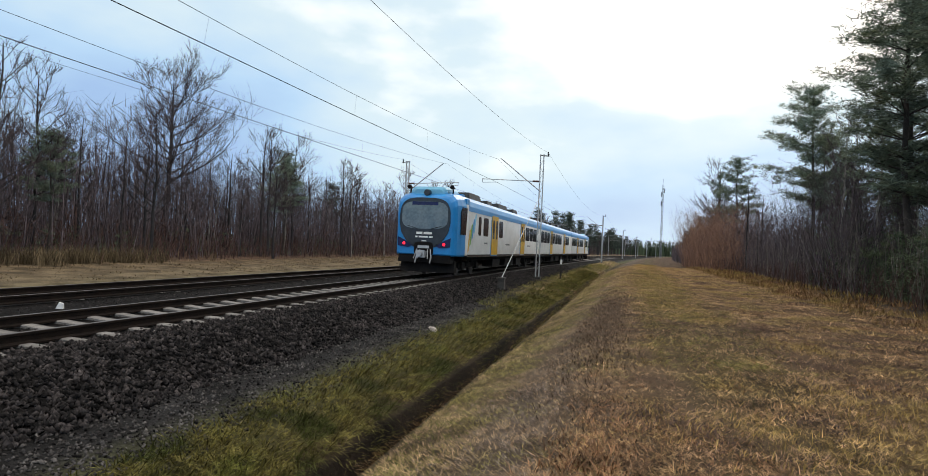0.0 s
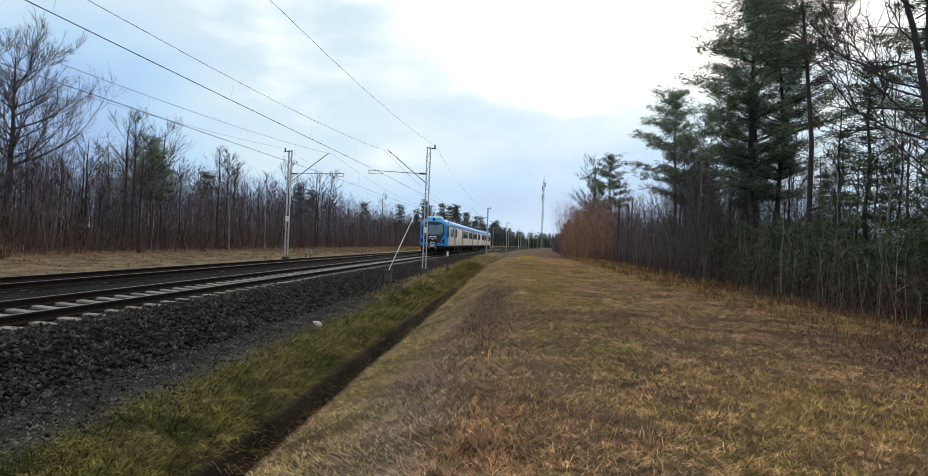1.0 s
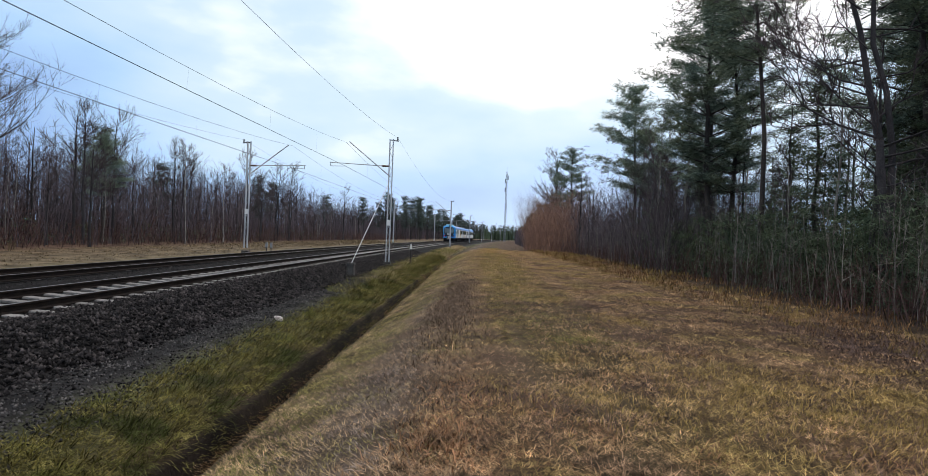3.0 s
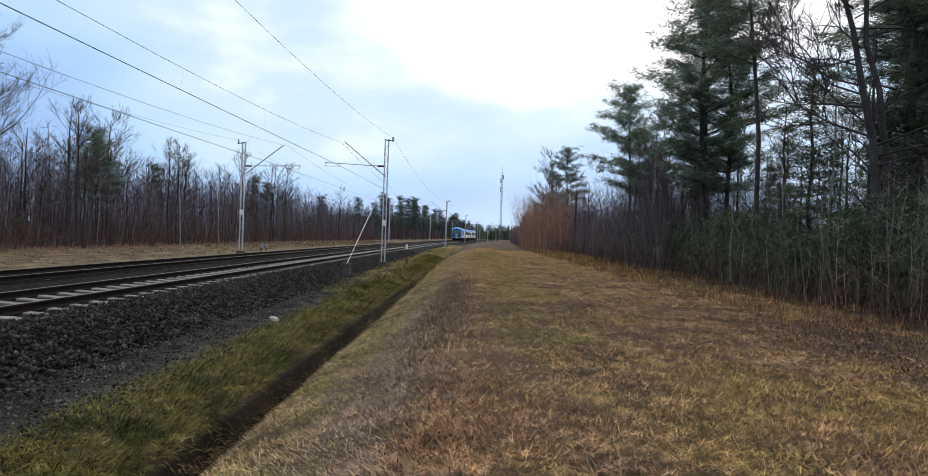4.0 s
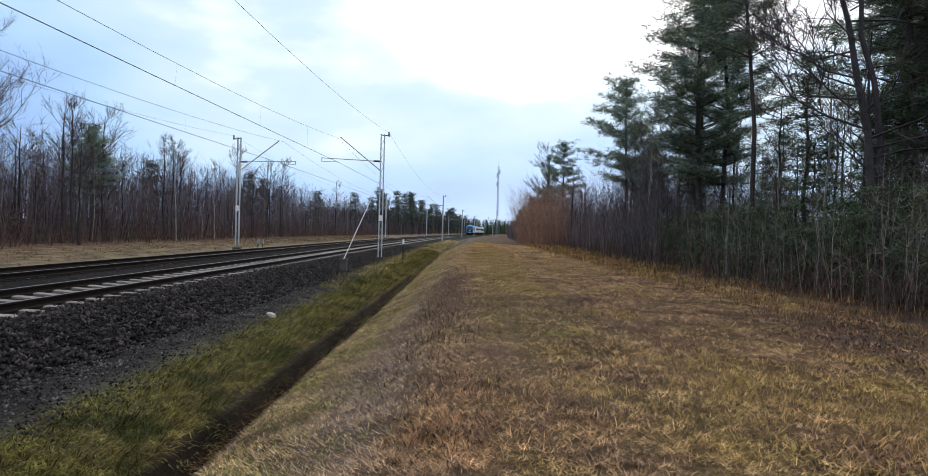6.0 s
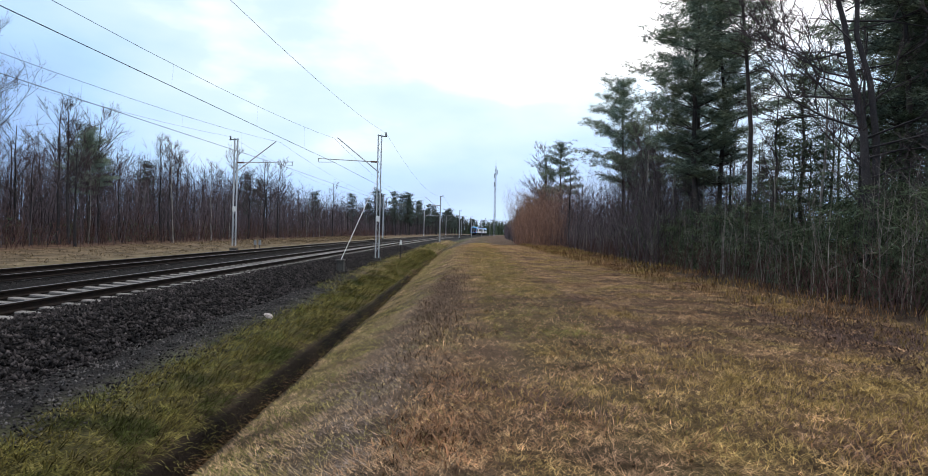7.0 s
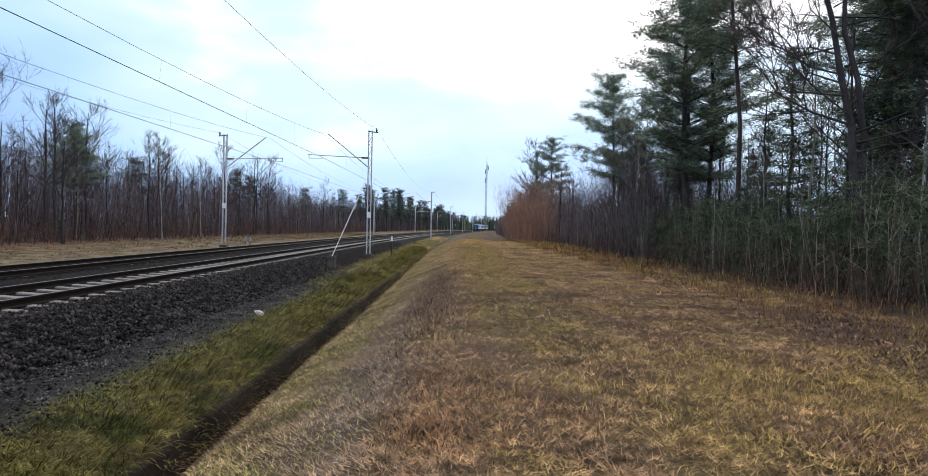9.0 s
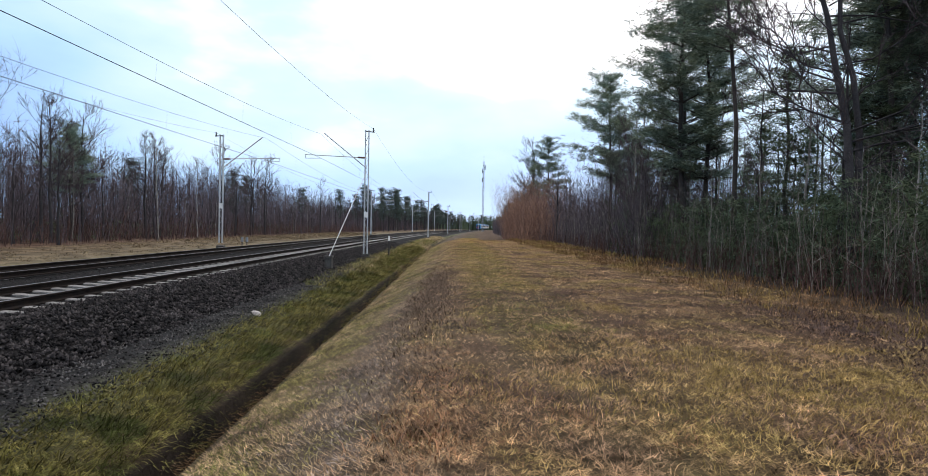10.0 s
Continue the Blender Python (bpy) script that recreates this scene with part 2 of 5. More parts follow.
    v3 = N("ShaderNodeMapRange")
    v3.inputs["From Min"].default_value, v3.inputs["From Max"].default_value = 0.35, 0.65
    v3.inputs["To Min"].default_value, v3.inputs["To Max"].default_value = 0.5, 1.5
    L(n3.outputs["Fac"], v3.inputs["Value"])
    mul = N("ShaderNodeMath")
    mul.operation = "MULTIPLY"
    L(v.outputs["Result"], mul.inputs[0])
    L(v3.outputs["Result"], mul.inputs[1])
    tint = N("ShaderNodeVectorMath")
    tint.operation = "SCALE"
    L(zones.outputs["Color"], tint.inputs[0])
    L(mul.outputs["Value"], tint.inputs["Scale"])
    L(tint.outputs["Vector"], b.inputs["Base Color"])
    bp = N("ShaderNodeBump")
    bp.inputs["Strength"].default_value, bp.inputs["Distance"].default_value = 0.7, 0.05
    L(n2.outputs["Fac"], bp.inputs["Height"])
    L(bp.outputs["Normal"], b.inputs["Normal"])
    return m


M["grass_gold"] = material("golden_tall_grass", (0.46, 0.31, 0.115), 0.95, 0, (0.30, 0.215, 0.075), 0.8, 6, contrast=0.5, island=0.6, spec=0.05, thin=0.2)
M["weeds"] = material("withered_brown_weeds", (0.125, 0.085, 0.074), 0.95, 0, (0.065, 0.045, 0.040), 1.5, 8, contrast=0.6, island=0.6, spec=0.05)
M["litter"] = material("grey_dead_stems", (0.33, 0.27, 0.23), 0.95, 0, (0.13, 0.10, 0.085), 3.0, 12, contrast=0.7, island=0.8, spec=0.05)
M["ground"] = ground_material()


# ---------------------------------------------------------------- mesh helpers
class Geo:
    """Collects vertices and faces for one mesh."""

    def __init__(self):
        self.v, self.f = [], []

    def poly(self, pts):
        n = len(self.v)
        self.v.extend(tuple(p) for p in pts)
        self.f.append(tuple(range(n, n + len(pts))))

    def box(self, x0, x1, y0, y1, z0, z1, taper=0.0):
        n = len(self.v)
        for z, t in ((z0, 0.0), (z1, taper)):
            self.v += [(x0 + t, y0 + t, z), (x1 - t, y0 + t, z), (x1 - t, y1 - t, z), (x0 + t, y1 - t, z)]
        self.f += [tuple(n + i for i in q) for q in ((3, 2, 1, 0), (4, 5, 6, 7), (0, 1, 5, 4), (1, 2, 6, 5), (2, 3, 7, 6), (3, 0, 4, 7))]

    def tube(self, p0, p1, r0, r1=None, n=3, caps=False):
        r1 = r0 if r1 is None else r1
        p0, p1 = Vector(p0), Vector(p1)
        d = p1 - p0
        if d.length < 1e-6:
            return
        d.normalize()
        a = d.cross(Vector((0, 0, 1)) if abs(d.z) < 0.9 else Vector((1, 0, 0))).normalized()
        b = d.cross(a)
        k = len(self.v)
        ring = [(a * math.cos(2 * math.pi * i / n) + b * math.sin(2 * math.pi * i / n)) for i in range(n)]
        self.v += [tuple(p0 + q * r0) for q in ring]
        if r1 < 1e-4:
            self.v.append(tuple(p1))
            self.f += [(k + i, k + (i + 1) % n, k + n) for i in range(n)]
        else:
            self.v += [tuple(p1 + q * r1) for q in ring]
            self.f += [(k + i, k + (i + 1) % n, k + n + (i + 1) % n, k + n + i) for i in range(n)]
            if caps:
                self.f += [tuple(k + n - 1 - i for i in range(n)), tuple(k + n + i for i in range(n))]

    def sweep(self, section, path):
        """Sweeps a closed section of (across, up) along a list of (origin, right, up)."""
        n, k = len(section), len(self.v)
        for o, r, u in path:
            self.v += [tuple(o + r * s + u * h) for s, h in section]
        for j in range(len(path) - 1):
            for i in range(n):
                a, b = k + j * n + i, k + j * n + (i + 1) % n
                self.f.append((a, b, b + n, a + n))
        self.f += [tuple(k + n - 1 - i for i in range(n)), tuple(k + (len(path) - 1) * n + i for i in range(n))]

    def mesh(self, name, mat, smooth=False):
        me = bpy.data.meshes.new(name)
        me.from_pydata(self.v, [], self.f)
        for x in (mat if isinstance(mat, (list, tuple)) else [mat]):
            me.materials.append(x)
        if smooth:
            me.polygons.foreach_set("use_smooth", [True] * len(me.polygons))
        me.update()
        return me


def part(name, geo, mat, parent, label="", smooth=False):
    ob = new(name, geo.mesh(name, M[mat], smooth))
    ob.parent = parent
    if label:
        ob["label"] = label
    return ob


def thing(name, label, category, m=None, group="", kind=""):
    ob = tagged(new(name), label, category, group, kind)
    if m is not None:
        ob.matrix_basis = m
    return ob


def stuff(name, geo, mat, label, category, smooth=False):
    return tagged(new(name, geo.mesh(name, M[mat], smooth)), label, category, "", "stuff")


# ---------------------------------------------------------------- the plan: the line and its cross-section
RAIL_Z = 0.15


def track_x(y):
    """The middle line of the near track: a wide bend to the right."""
    return -8.6 - 0.02 * y + 1.75e-4 * y * y


def track_dx(y):
    return -0.02 + 3.5e-4 * y


def on_line(y, u, z):
    """A point u metres to the right of the near track's middle."""
    k = 1 / math.hypot(1, track_dx(y))
    return Vector((track_x(y) + u * k, y - u * track_dx(y) * k, z))


def heading(y):
    """Degrees that the line turns from +y, to the left."""
    return -math.degrees(math.atan(track_dx(y)))


PROFILE = [(-400, 1.0), (-60, 0.5), (-16, 0.05), (-13, 0.0), (-8.2, -0.1), (-7, -0.12), (-6.2, -0.35), (2.4, -0.40), (3.3, -0.42), (4.4, -0.50), (5.45, -0.66), (5.76, -0.72), (5.79, -1.06), (6.02, -1.08),
           (6.09, -0.78), (6.5, -0.62), (8.0, -0.06), (8.6, 0.0), (16, 0.02), (18, 0.1), (60, 0.4), (400, 1.0)]


def ditch_shift(y):
    """The ditch draws nearer to the line further off."""
    return -min(1.0, max(0.0, (y - 25) * 0.012))


def ground_z(y, u):
    if 3.3 < u < 9:
        k = max(0.0, 1 - abs(u - 5.9) / 2.6)
        u -= ditch_shift(y) * min(1.0, 2 * k)
    us = [a for a, _ in PROFILE]
    z = float(np.interp(u, us, [b for _, b in PROFILE]))
    lump = noise.noise((u * 0.9, y * 0.35, 3.0)) * 0.05 + noise.noise((u * 2.7, y * 1.9, 8.0)) * 0.025
    return z + lump * (0.25 if -6.5 < u < 3 else 1.0)


# ---------------------------------------------------------------- ground
def make_ground():
    us = sorted(set([a for a, _ in PROFILE] + [-30, -22, -19, -10, -9] + [2.4 + 0.1 * i for i in range(60)] + [5.76, 5.79, 6.02] + [8.4 + 0.4 * i for i in range(26)] + [21, 24, 28, 34, 45]))
    ys = [-200, -120, -60, -30, -15, -8] + [-4 + 0.3 * i for i in range(140)] + [38 + 1.0 * i for i in range(60)] + [100, 106, 114, 124, 136, 150, 170, 195, 225, 260, 300, 350, 400, 500, 700, 1000, 1500, 2500, 4000]
    v, at = [], []
    for y in ys:
        yy = min(y, 420)
        for u in us:
            p = on_line(yy, u * (1 if y <= 420 else y / 420), ground_z(yy, u))
            v.append((p.x, p.y + (y - yy), p.z))
            at.append(u)
    n = len(us)
    f = [(j * n + i, j * n + i + 1, (j + 1) * n + i + 1, (j + 1) * n + i) for j in range(len(ys) - 1) for i in range(n - 1)]
    me = bpy.data.meshes.new("ground")
    me.from_pydata(v, [], f)
    me.attributes.new("offset", "FLOAT", "POINT").data.foreach_set("value", at)
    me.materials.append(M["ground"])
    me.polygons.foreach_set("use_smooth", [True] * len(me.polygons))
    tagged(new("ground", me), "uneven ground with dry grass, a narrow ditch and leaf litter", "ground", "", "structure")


make_ground()

FAR_U = -4.2     # the far track's middle


def line_path(y0, y1, u, z, step=4.0):
    n = max(2, int((y1 - y0) / step))
    out = []
    for i in range(n + 1):
        y = y0 + (y1 - y0) * i / n
        k = 1 / math.hypot(1, track_dx(y))
        out.append((on_line(y, u, z), Vector((k, -track_dx(y) * k, 0)), Vector((0, 0, 1))))
    return out


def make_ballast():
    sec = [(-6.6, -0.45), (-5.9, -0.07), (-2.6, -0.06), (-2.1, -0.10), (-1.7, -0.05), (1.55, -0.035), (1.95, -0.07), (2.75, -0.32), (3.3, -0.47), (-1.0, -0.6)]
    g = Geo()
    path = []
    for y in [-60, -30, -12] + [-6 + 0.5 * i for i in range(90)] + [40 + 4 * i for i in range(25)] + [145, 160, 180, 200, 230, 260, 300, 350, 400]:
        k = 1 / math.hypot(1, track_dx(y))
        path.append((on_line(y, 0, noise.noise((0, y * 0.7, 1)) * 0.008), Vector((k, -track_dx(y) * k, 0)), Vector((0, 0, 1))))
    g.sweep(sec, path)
    tagged(new("ballast_bed", g.mesh("ballast_bed", M["ballast"])), "dark crushed stone ballast bed under two tracks, blackened for shade between stones", "ballast", "", "structure")


make_ballast()


def make_track(u, label):
    t = thing("railway_track", label, "railway track", kind="structure", group="tracks")
    rail = [(-0.075, -0.17), (0.075, -0.17), (0.075, -0.145), (0.012, -0.12), (0.012, -0.045), (0.036, -0.035), (0.036, -0.006), (0.026, 0), (-0.026, 0), (-0.036, -0.006), (-0.036, -0.035), (-0.012, -0.045), (-0.012, -0.12), (-0.07, -0.15)]
    head = [(-0.03, 0.0), (0.03, 0.0), (0.024, 0.004), (-0.024, 0.004)]
    for side in (-0.755, 0.755):
        g = Geo()
        g.sweep(rail, line_path(-60, 400, u + side, RAIL_Z, 3.0))
        r = part("rail", g, "rail_side", t, "rust-brown steel rail")
        g = Geo()
        g.sweep(head, line_path(-60, 400, u + side, RAIL_Z, 3.0))
        part("rail_head", g, "rail_head", r, "worn shiny running surface")
    return t


near_track = make_track(0.0, "railway track with rusty rails on pale concrete sleepers")
far_track = make_track(FAR_U, "railway track on dark ballast beside the other line")


# ---------------------------------------------------------------- train
def rounded(w, z0, z1, r, seg=3):
    """A closed section, half width w, from z0 to z1, with rounded corners."""
    pts = []
    for cx, cz, a0 in ((w - r, z0 + 0.08, -90), (w - r, z1 - r, 0), (-w + r, z1 - r, 90), (-w + r, z0 + 0.08, 180)):
        rr = r if cz > z0 + 0.1 else 0.08
        cx = cx if rr == r else math.copysign(w - 0.08, cx)
        for i in range(seg + 1):
            a = radians(a0 + 90 * i / seg)
            pts.append((cx + rr * math.cos(a), cz + rr * math.sin(a)))
    return pts


def plate(geo, side, y0, y1, z0, z1, x, d=0.02, r=0.08):
    """A thin panel with cut corners on a car's side; side is 1 or -1."""
    c = min(r, (y1 - y0) / 3, (z1 - z0) / 3)
    ring = [(y0 + c, z0), (y1 - c, z0), (y1, z0 + c), (y1, z1 - c), (y1 - c, z1), (y0 + c, z1), (y0, z1 - c), (y0, z0 + c)]
    slab(geo, ring, side, x, d)


def slab(geo, ring, side, x, d):
    n, k = len(ring), len(geo.v)
    geo.v += [(side * x, y, z) for y, z in ring] + [(side * (x + d), y, z) for y, z in ring]
    geo.f += [(k + i, k + (i + 1) % n, k + n + (i + 1) % n, k + n + i) for i in range(n)]
    geo.f.append(tuple(k + n + i for i in range(n)))


def front_slab(geo, ring, y, d):
    """A panel facing -y from a ring of (x, z)."""
    n, k = len(ring), len(geo.v)
    geo.v += [(x, y, z) for x, z in ring] + [(x, y - d, z) for x, z in ring]
    geo.f += [(k + i, k + (i + 1) % n, k + n + (i + 1) % n, k + n + i) for i in range(n)]
    geo.f.append(tuple(k + n + i for i in range(n)))


def oval(cx, cz, a, b, power=3.0, n=28):
    out = []
    for i in range(n):
        t = 2 * math.pi * i / n
        c, s = math.cos(t), math.sin(t)
        out.append((cx + a * math.copysign(abs(c) ** (2 / power), c), cz + b * math.copysign(abs(s) ** (2 / power), s)))
    return out


def make_bogie(car, y):
    g = Geo()
    g.box(-1.05, -0.9, y - 1.7, y + 1.7, 0.38, 0.62)
    g.box(0.9, 1.05, y - 1.7, y + 1.7, 0.38, 0.62)
    g.box(-0.9, 0.9, y - 0.25, y + 0.25, 0.4, 0.8)
    for s in (-1.05, 1.05):
        for dy in (-1.3, 1.3):
            g.box(s - 0.1, s + 0.1, y + dy - 0.18, y + dy + 0.18, 0.3, 0.66)
        for dy in (-0.5, 0.5):
            g.tube((s, y + dy, 0.45), (s, y + dy, 0.95), 0.11, 0.11, 8)
    b = part("bogie", g, "black", car)
    for dy in (-1.3, 1.3):
        for s in (-0.755, 0.755):
            g = Geo()
            g.tube((s - 0.06, y + dy, 0.46), (s + 0.06, y + dy, 0.46), 0.46, 0.46, 20, True)
            part("wheel", g, "dark_steel", b, "dark steel wheel")


def make_car(length, cab_front, cab_back, label):
    """A coach of the electric train: y runs from 0, its end that faces the camera, to length; z from the rail's top."""
    car = thing("train_car", label, "train", group="coaches of the electric train")
    w, z0, z1 = 1.44, 0.98, 3.72
    nose = 1.9
    a, b = (nose if cab_front else 0.25), length - (nose if cab_back else 0.25)
    rt, up = Vector((1, 0, 0)), Vector((0, 0, 1))
    body = Geo()
    body.sweep(rounded(w, z0, z1 - 0.02, 0.5), [(Vector((0, a, 0)), rt, up), (Vector((0, b, 0)), rt, up)])
    part("body", body, "white_paint", car, "white painted coach body", True)
    # blue roof band that wraps the upper edge of the sides
    roof = Geo()
    prof = [(w + 0.012, 3.02), (w + 0.012, 3.24), (w - 0.06, 3.48), (w - 0.3, 3.68), (w - 0.7, 3.76), (0, 3.79), (-w + 0.7, 3.76), (-w + 0.3, 3.68), (-w + 0.06, 3.48), (-w - 0.012, 3.24), (-w - 0.012, 3.02)]
    roof.sweep(prof, [(Vector((0, a, 0)), rt, up), (Vector((0, b, 0)), rt, up)])
    part("roof", roof, "blue_paint", car, "blue roof band", False)
    skirt = Geo()
    skirt.box(-w - 0.01, w + 0.01, a, b, 0.9, 1.02)
    part("skirt", skirt, "mask", car)
    under = Geo()
    under.box(-1.2, 1.2, a, b, 0.72, 0.92)
    for y, l in ((length * 0.33, 1.8), (length * 0.47, 2.4), (length * 0.62, 1.6)):
        for s in (-1, 1):
            under.box(min(s * 0.7, s * 1.3), max(s * 0.7, s * 1.3), y, y + l, 0.32, 0.75)
    part("underframe", under, "black", car, "black underframe with equipment boxes")
    make_bogie(car, 3.6)
    make_bogie(car, length - 3.6)
    # doors and windows, both sides
    doors = [7.2, 15.6] if cab_front else [length * 0.285, length * 0.70]
    wins = []
    if cab_front:
        wins = [(3.75, 4.25), (4.75, 5.75)]
    middle = [(doors[0] + 1.15, doors[0] + 2.1)] if cab_front else [(doors[0] + 1.15, doors[0] + 2.2), (doors[0] + 2.6, doors[0] + 4.2), (doors[0] + 4.35, doors[0] + 5.9), (doors[0] + 6.05, doors[0] + 7.3)]
    for y0, y1 in (*middle, (doors[1] + 1.2, doors[1] + 2.7), (doors[1] + 2.85, doors[1] + 4.2)):
        if y1 < b - 0.4 and not any(y0 < d + 0.9 and y1 > d - 0.9 for d in doors):
            wins.append((y0, y1))
    if cab_front:
        wins.append((doors[1] + 4.4, length - 0.8))
    if not cab_front:
        wins += [(0.8, 2.2), (2.4, 3.9), (4.1, doors[0] - 1.1)]
    for s in (-1, 1):
        for d in doors:
            fr = Geo()
            plate(fr, s, d - 0.78, d + 0.78, 0.95, 3.16, w, 0.022, 0.05)
            door = part("door", fr, "blue_paint", car, "yellow double door in a blue frame")
            for k in (-1, 1):
                leaf = Geo()
                lo, hi = (d - 0.7, d - 0.02) if k < 0 else (d + 0.02, d + 0.7)
                plate(leaf, s, lo, hi, 1.0, 3.08, w + 0.023, 0.025, 0.03)
                lf = part("door_leaf", leaf, "yellow_paint", door, "yellow door leaf")
                gl = Geo()
                plate(gl, s, lo + 0.16, hi - 0.16, 1.85, 2.85, w + 0.05, 0.008, 0.06)
                part("door_window", gl, "glass", door, "dark door window")
        if cab_front:
            for y0, l in ((5.0, 0.7), (10.2, 1.2), (17.6, 1.3)):
                g = Geo()
                plate(g, s, y0, y0 + l, 1.55, 1.63, w, 0.004, 0.01)
                part("lettering", g, "grey_paint", car, "small grey lettering bar")
        for y0, y1 in wins:
            g = Geo()
            plate(g, s, y0, y1, 1.95, 2.88, w, 0.016, 0.1)
            part("window", g, "glass", car, "dark tinted side window")
    if cab_front or cab_back:
        for flip in ([False] if cab_front else []) + ([True] if cab_back else []):
            make_cab(car, length, flip)
    # roof gear
    for y, l, h in ((4.4, 2.2, 0.34), (8.2, 1.2, 0.24), (11.0, 2.6, 0.3), (15.5, 1.6, 0.26)):
        gear = Geo()
        gear.box(-0.75, 0.75, y, y + l, 3.72, 3.78 + h, 0.07)
        part("roof_box", gear, "dark_steel", car, "dark grey roof equipment box")
    for y in (3.4, 7.4, 9.9, 14.4):
        for x in (-0.5, 0, 0.5):
            gear = Geo()
            gear.tube((x, y, 3.75), (x, y, 4.02), 0.06, 0.04, 6, True)
            part("insulator", gear, "porcelain", car, "brown roof insulator")
    return car


def make_cab(car, length, flip):
    """The rounded driver's cab. Built at y=0 facing -y and turned for the far end."""
    turn = Matrix.Translation((0, length, 0)) @ Matrix.Rotation(math.pi, 4, "Z") if flip else Matrix.Identity(4)

    def add(name, geo, mat, label="", smooth=False, up=None):
        geo.v = [tuple(turn @ Vector(p)) for p in geo.v]
        return part(name, geo, mat, up or car, label, smooth)

    rt, up = Vector((1, 0, 0)), Vector((0, 0, 1))
    shell = Geo()
    secs = [(0.02, 1.16, 1.0, 3.36, 0.42), (0.06, 1.24, 0.96, 3.46, 0.46), (0.16, 1.32, 0.93, 3.56, 0.5), (0.36, 1.39, 0.92, 3.66, 0.52), (0.8, 1.435, 0.92, 3.73, 0.54), (1.45, 1.452, 0.92, 3.77, 0.54)]
    k, n = len(shell.v), 16
    rings = [rounded(w, a, b, r) for _, w, a, b, r in secs]
    for (y, *_), ring in zip(secs, rings):
        shell.v += [(x, y, z) for x, z in ring]
    m = len(rings[0])
    for j in range(len(secs) - 1):
        for i in range(m):
            p, q = k + j * m + i, k + j * m + (i + 1) % m
            shell.f.append((q, p, p + m, q + m))
    shell.f.append(tuple(k + i for i in range(m)))
    shell.f.append(tuple(k + (len(secs) - 1) * m + m - 1 - i for i in range(m)))
    cab = add("cab", shell, "blue_paint", "rounded blue driver's cab", False)
    # the white collar between cab and coach with the slanted coloured strokes
    rest = Geo()
    rest.sweep(rounded(1.446, 0.95, 3.735, 0.52), [(Vector((0, 1.44, 0)), rt, up), (Vector((0, 1.92, 0)), rt, up)])
    add("cab_rear", rest, "white_paint", "white section behind the cab", False)
    band = Geo()
    band.box(-1.45, 1.45, 1.44, 1.92, 3.3, 3.55)
    band.box(-1.2, 1.2, 1.44, 1.92, 3.55, 3.76)
    add("roof_band", band, "blue_paint")
    for s in (-1, 1):
        win = Geo()
        slab(win, [(0.72, 1.9), (1.5, 1.9), (1.62, 3.12), (0.85, 3.12), (0.66, 2.9)], s, 1.43, 0.03)
        add("cab_window", win, "glass", "dark cab side window")
        for i, mat in enumerate(("yellow_paint", "green_paint", "blue_paint", "light_blue")):
            st = Geo()
            y = 1.9 + 0.32 * i
            lo, hi = 1.1 + 0.3 * i, 2.15 + 0.26 * i
            slab(st, [(y, lo), (y + 0.2, lo + 0.1), (y + 0.46, hi), (y + 0.28, hi + 0.06), (y + 0.1, (lo + hi) / 2)], s, 1.442, 0.005)
            add("stripe", st, mat, "slanted coloured stroke")
    mask = Geo()
    front_slab(mask, [(x * (1.0 if z > 2.1 else 1.0 - 0.38 * (2.1 - z) / 0.9), z) for x, z in oval(0, 2.34, 1.17, 1.11, 3.6, 40)], 0.05, 0.07)
    mk = add("front_mask", mask, "mask", "dark grey front mask")
    scr = Geo()
    front_slab(scr, oval(0, 2.68, 1.06, 0.60, 3.8), -0.018, 0.016)
    add("windscreen", scr, "screen", "tinted windscreen with reflected sky put into its colour", up=cab)
    disp = Geo()
    disp.box(-0.6, 0.6, -0.04, 0.0, 3.12, 3.27)
    add("destination_display", disp, "lamp_housing", up=cab)
    bars = Geo()
    for x0, x1, z0, z1 in ((-0.36, -0.08, 1.85, 1.95), (-0.02, 0.36, 1.85, 1.95), (-0.40, -0.30, 1.70, 1.77), (-0.24, 0.18, 1.70, 1.77), (0.24, 0.40, 1.70, 1.77), (-0.1, 0.12, 1.54, 1.58)):
        bars.box(x0, x1, -0.03, -0.015, z0, z1)
    add("number_plate", bars, "white_paint", "white number bars", up=cab)
    for s in (-1, 1):
        wip = Geo()
        wip.tube((s * 0.30, -0.05, 2.08), (s * 0.80, -0.05, 2.22), 0.016, 0.010, 4)
        add("wiper", wip, "black", up=cab)
    for s in (-1, 1):
        lamp = Geo()
        front_slab(lamp, [(s * 0.5, 1.38), (s * 0.72, 1.26), (s * 1.2, 1.32), (s * 1.22, 1.72), (s * 0.95, 1.6)][::s], 0.0, 0.02)
        ho = add("lamp_housing", lamp, "lamp_housing", "dark blue lamp housing", up=cab)
        red = Geo()
        red.tube((s * 0.92, -0.01, 1.43), (s * 0.92, -0.05, 1.43), 0.065, 0.06, 12, True)
        add("tail_lamp", red, "tail_light", "red glowing tail lamp", up=cab)
    dome = Geo()
    k = 0
    for y, w, b, r in ((0.30, 0.66, 3.84, 0.15), (0.42, 0.82, 3.96, 0.22), (0.9, 0.9, 4.02, 0.26), (2.0, 0.9, 3.98, 0.26), (2.6, 0.8, 3.82, 0.2)):
        dome.v += [(x, y, z) for x, z in rounded(w, 3.5, b, r)]
    for j in range(4):
        for i in range(m):
            p, q = j * m + i, j * m + (i + 1) % m
            dome.f.append((q, p, p + m, q + m))
    dome.f += [tuple(i for i in range(m)), tuple(4 * m + m - 1 - i for i in range(m))]
    add("roof_unit", dome, "light_blue", "light blue roof unit over the cab", False)
    top = Geo()
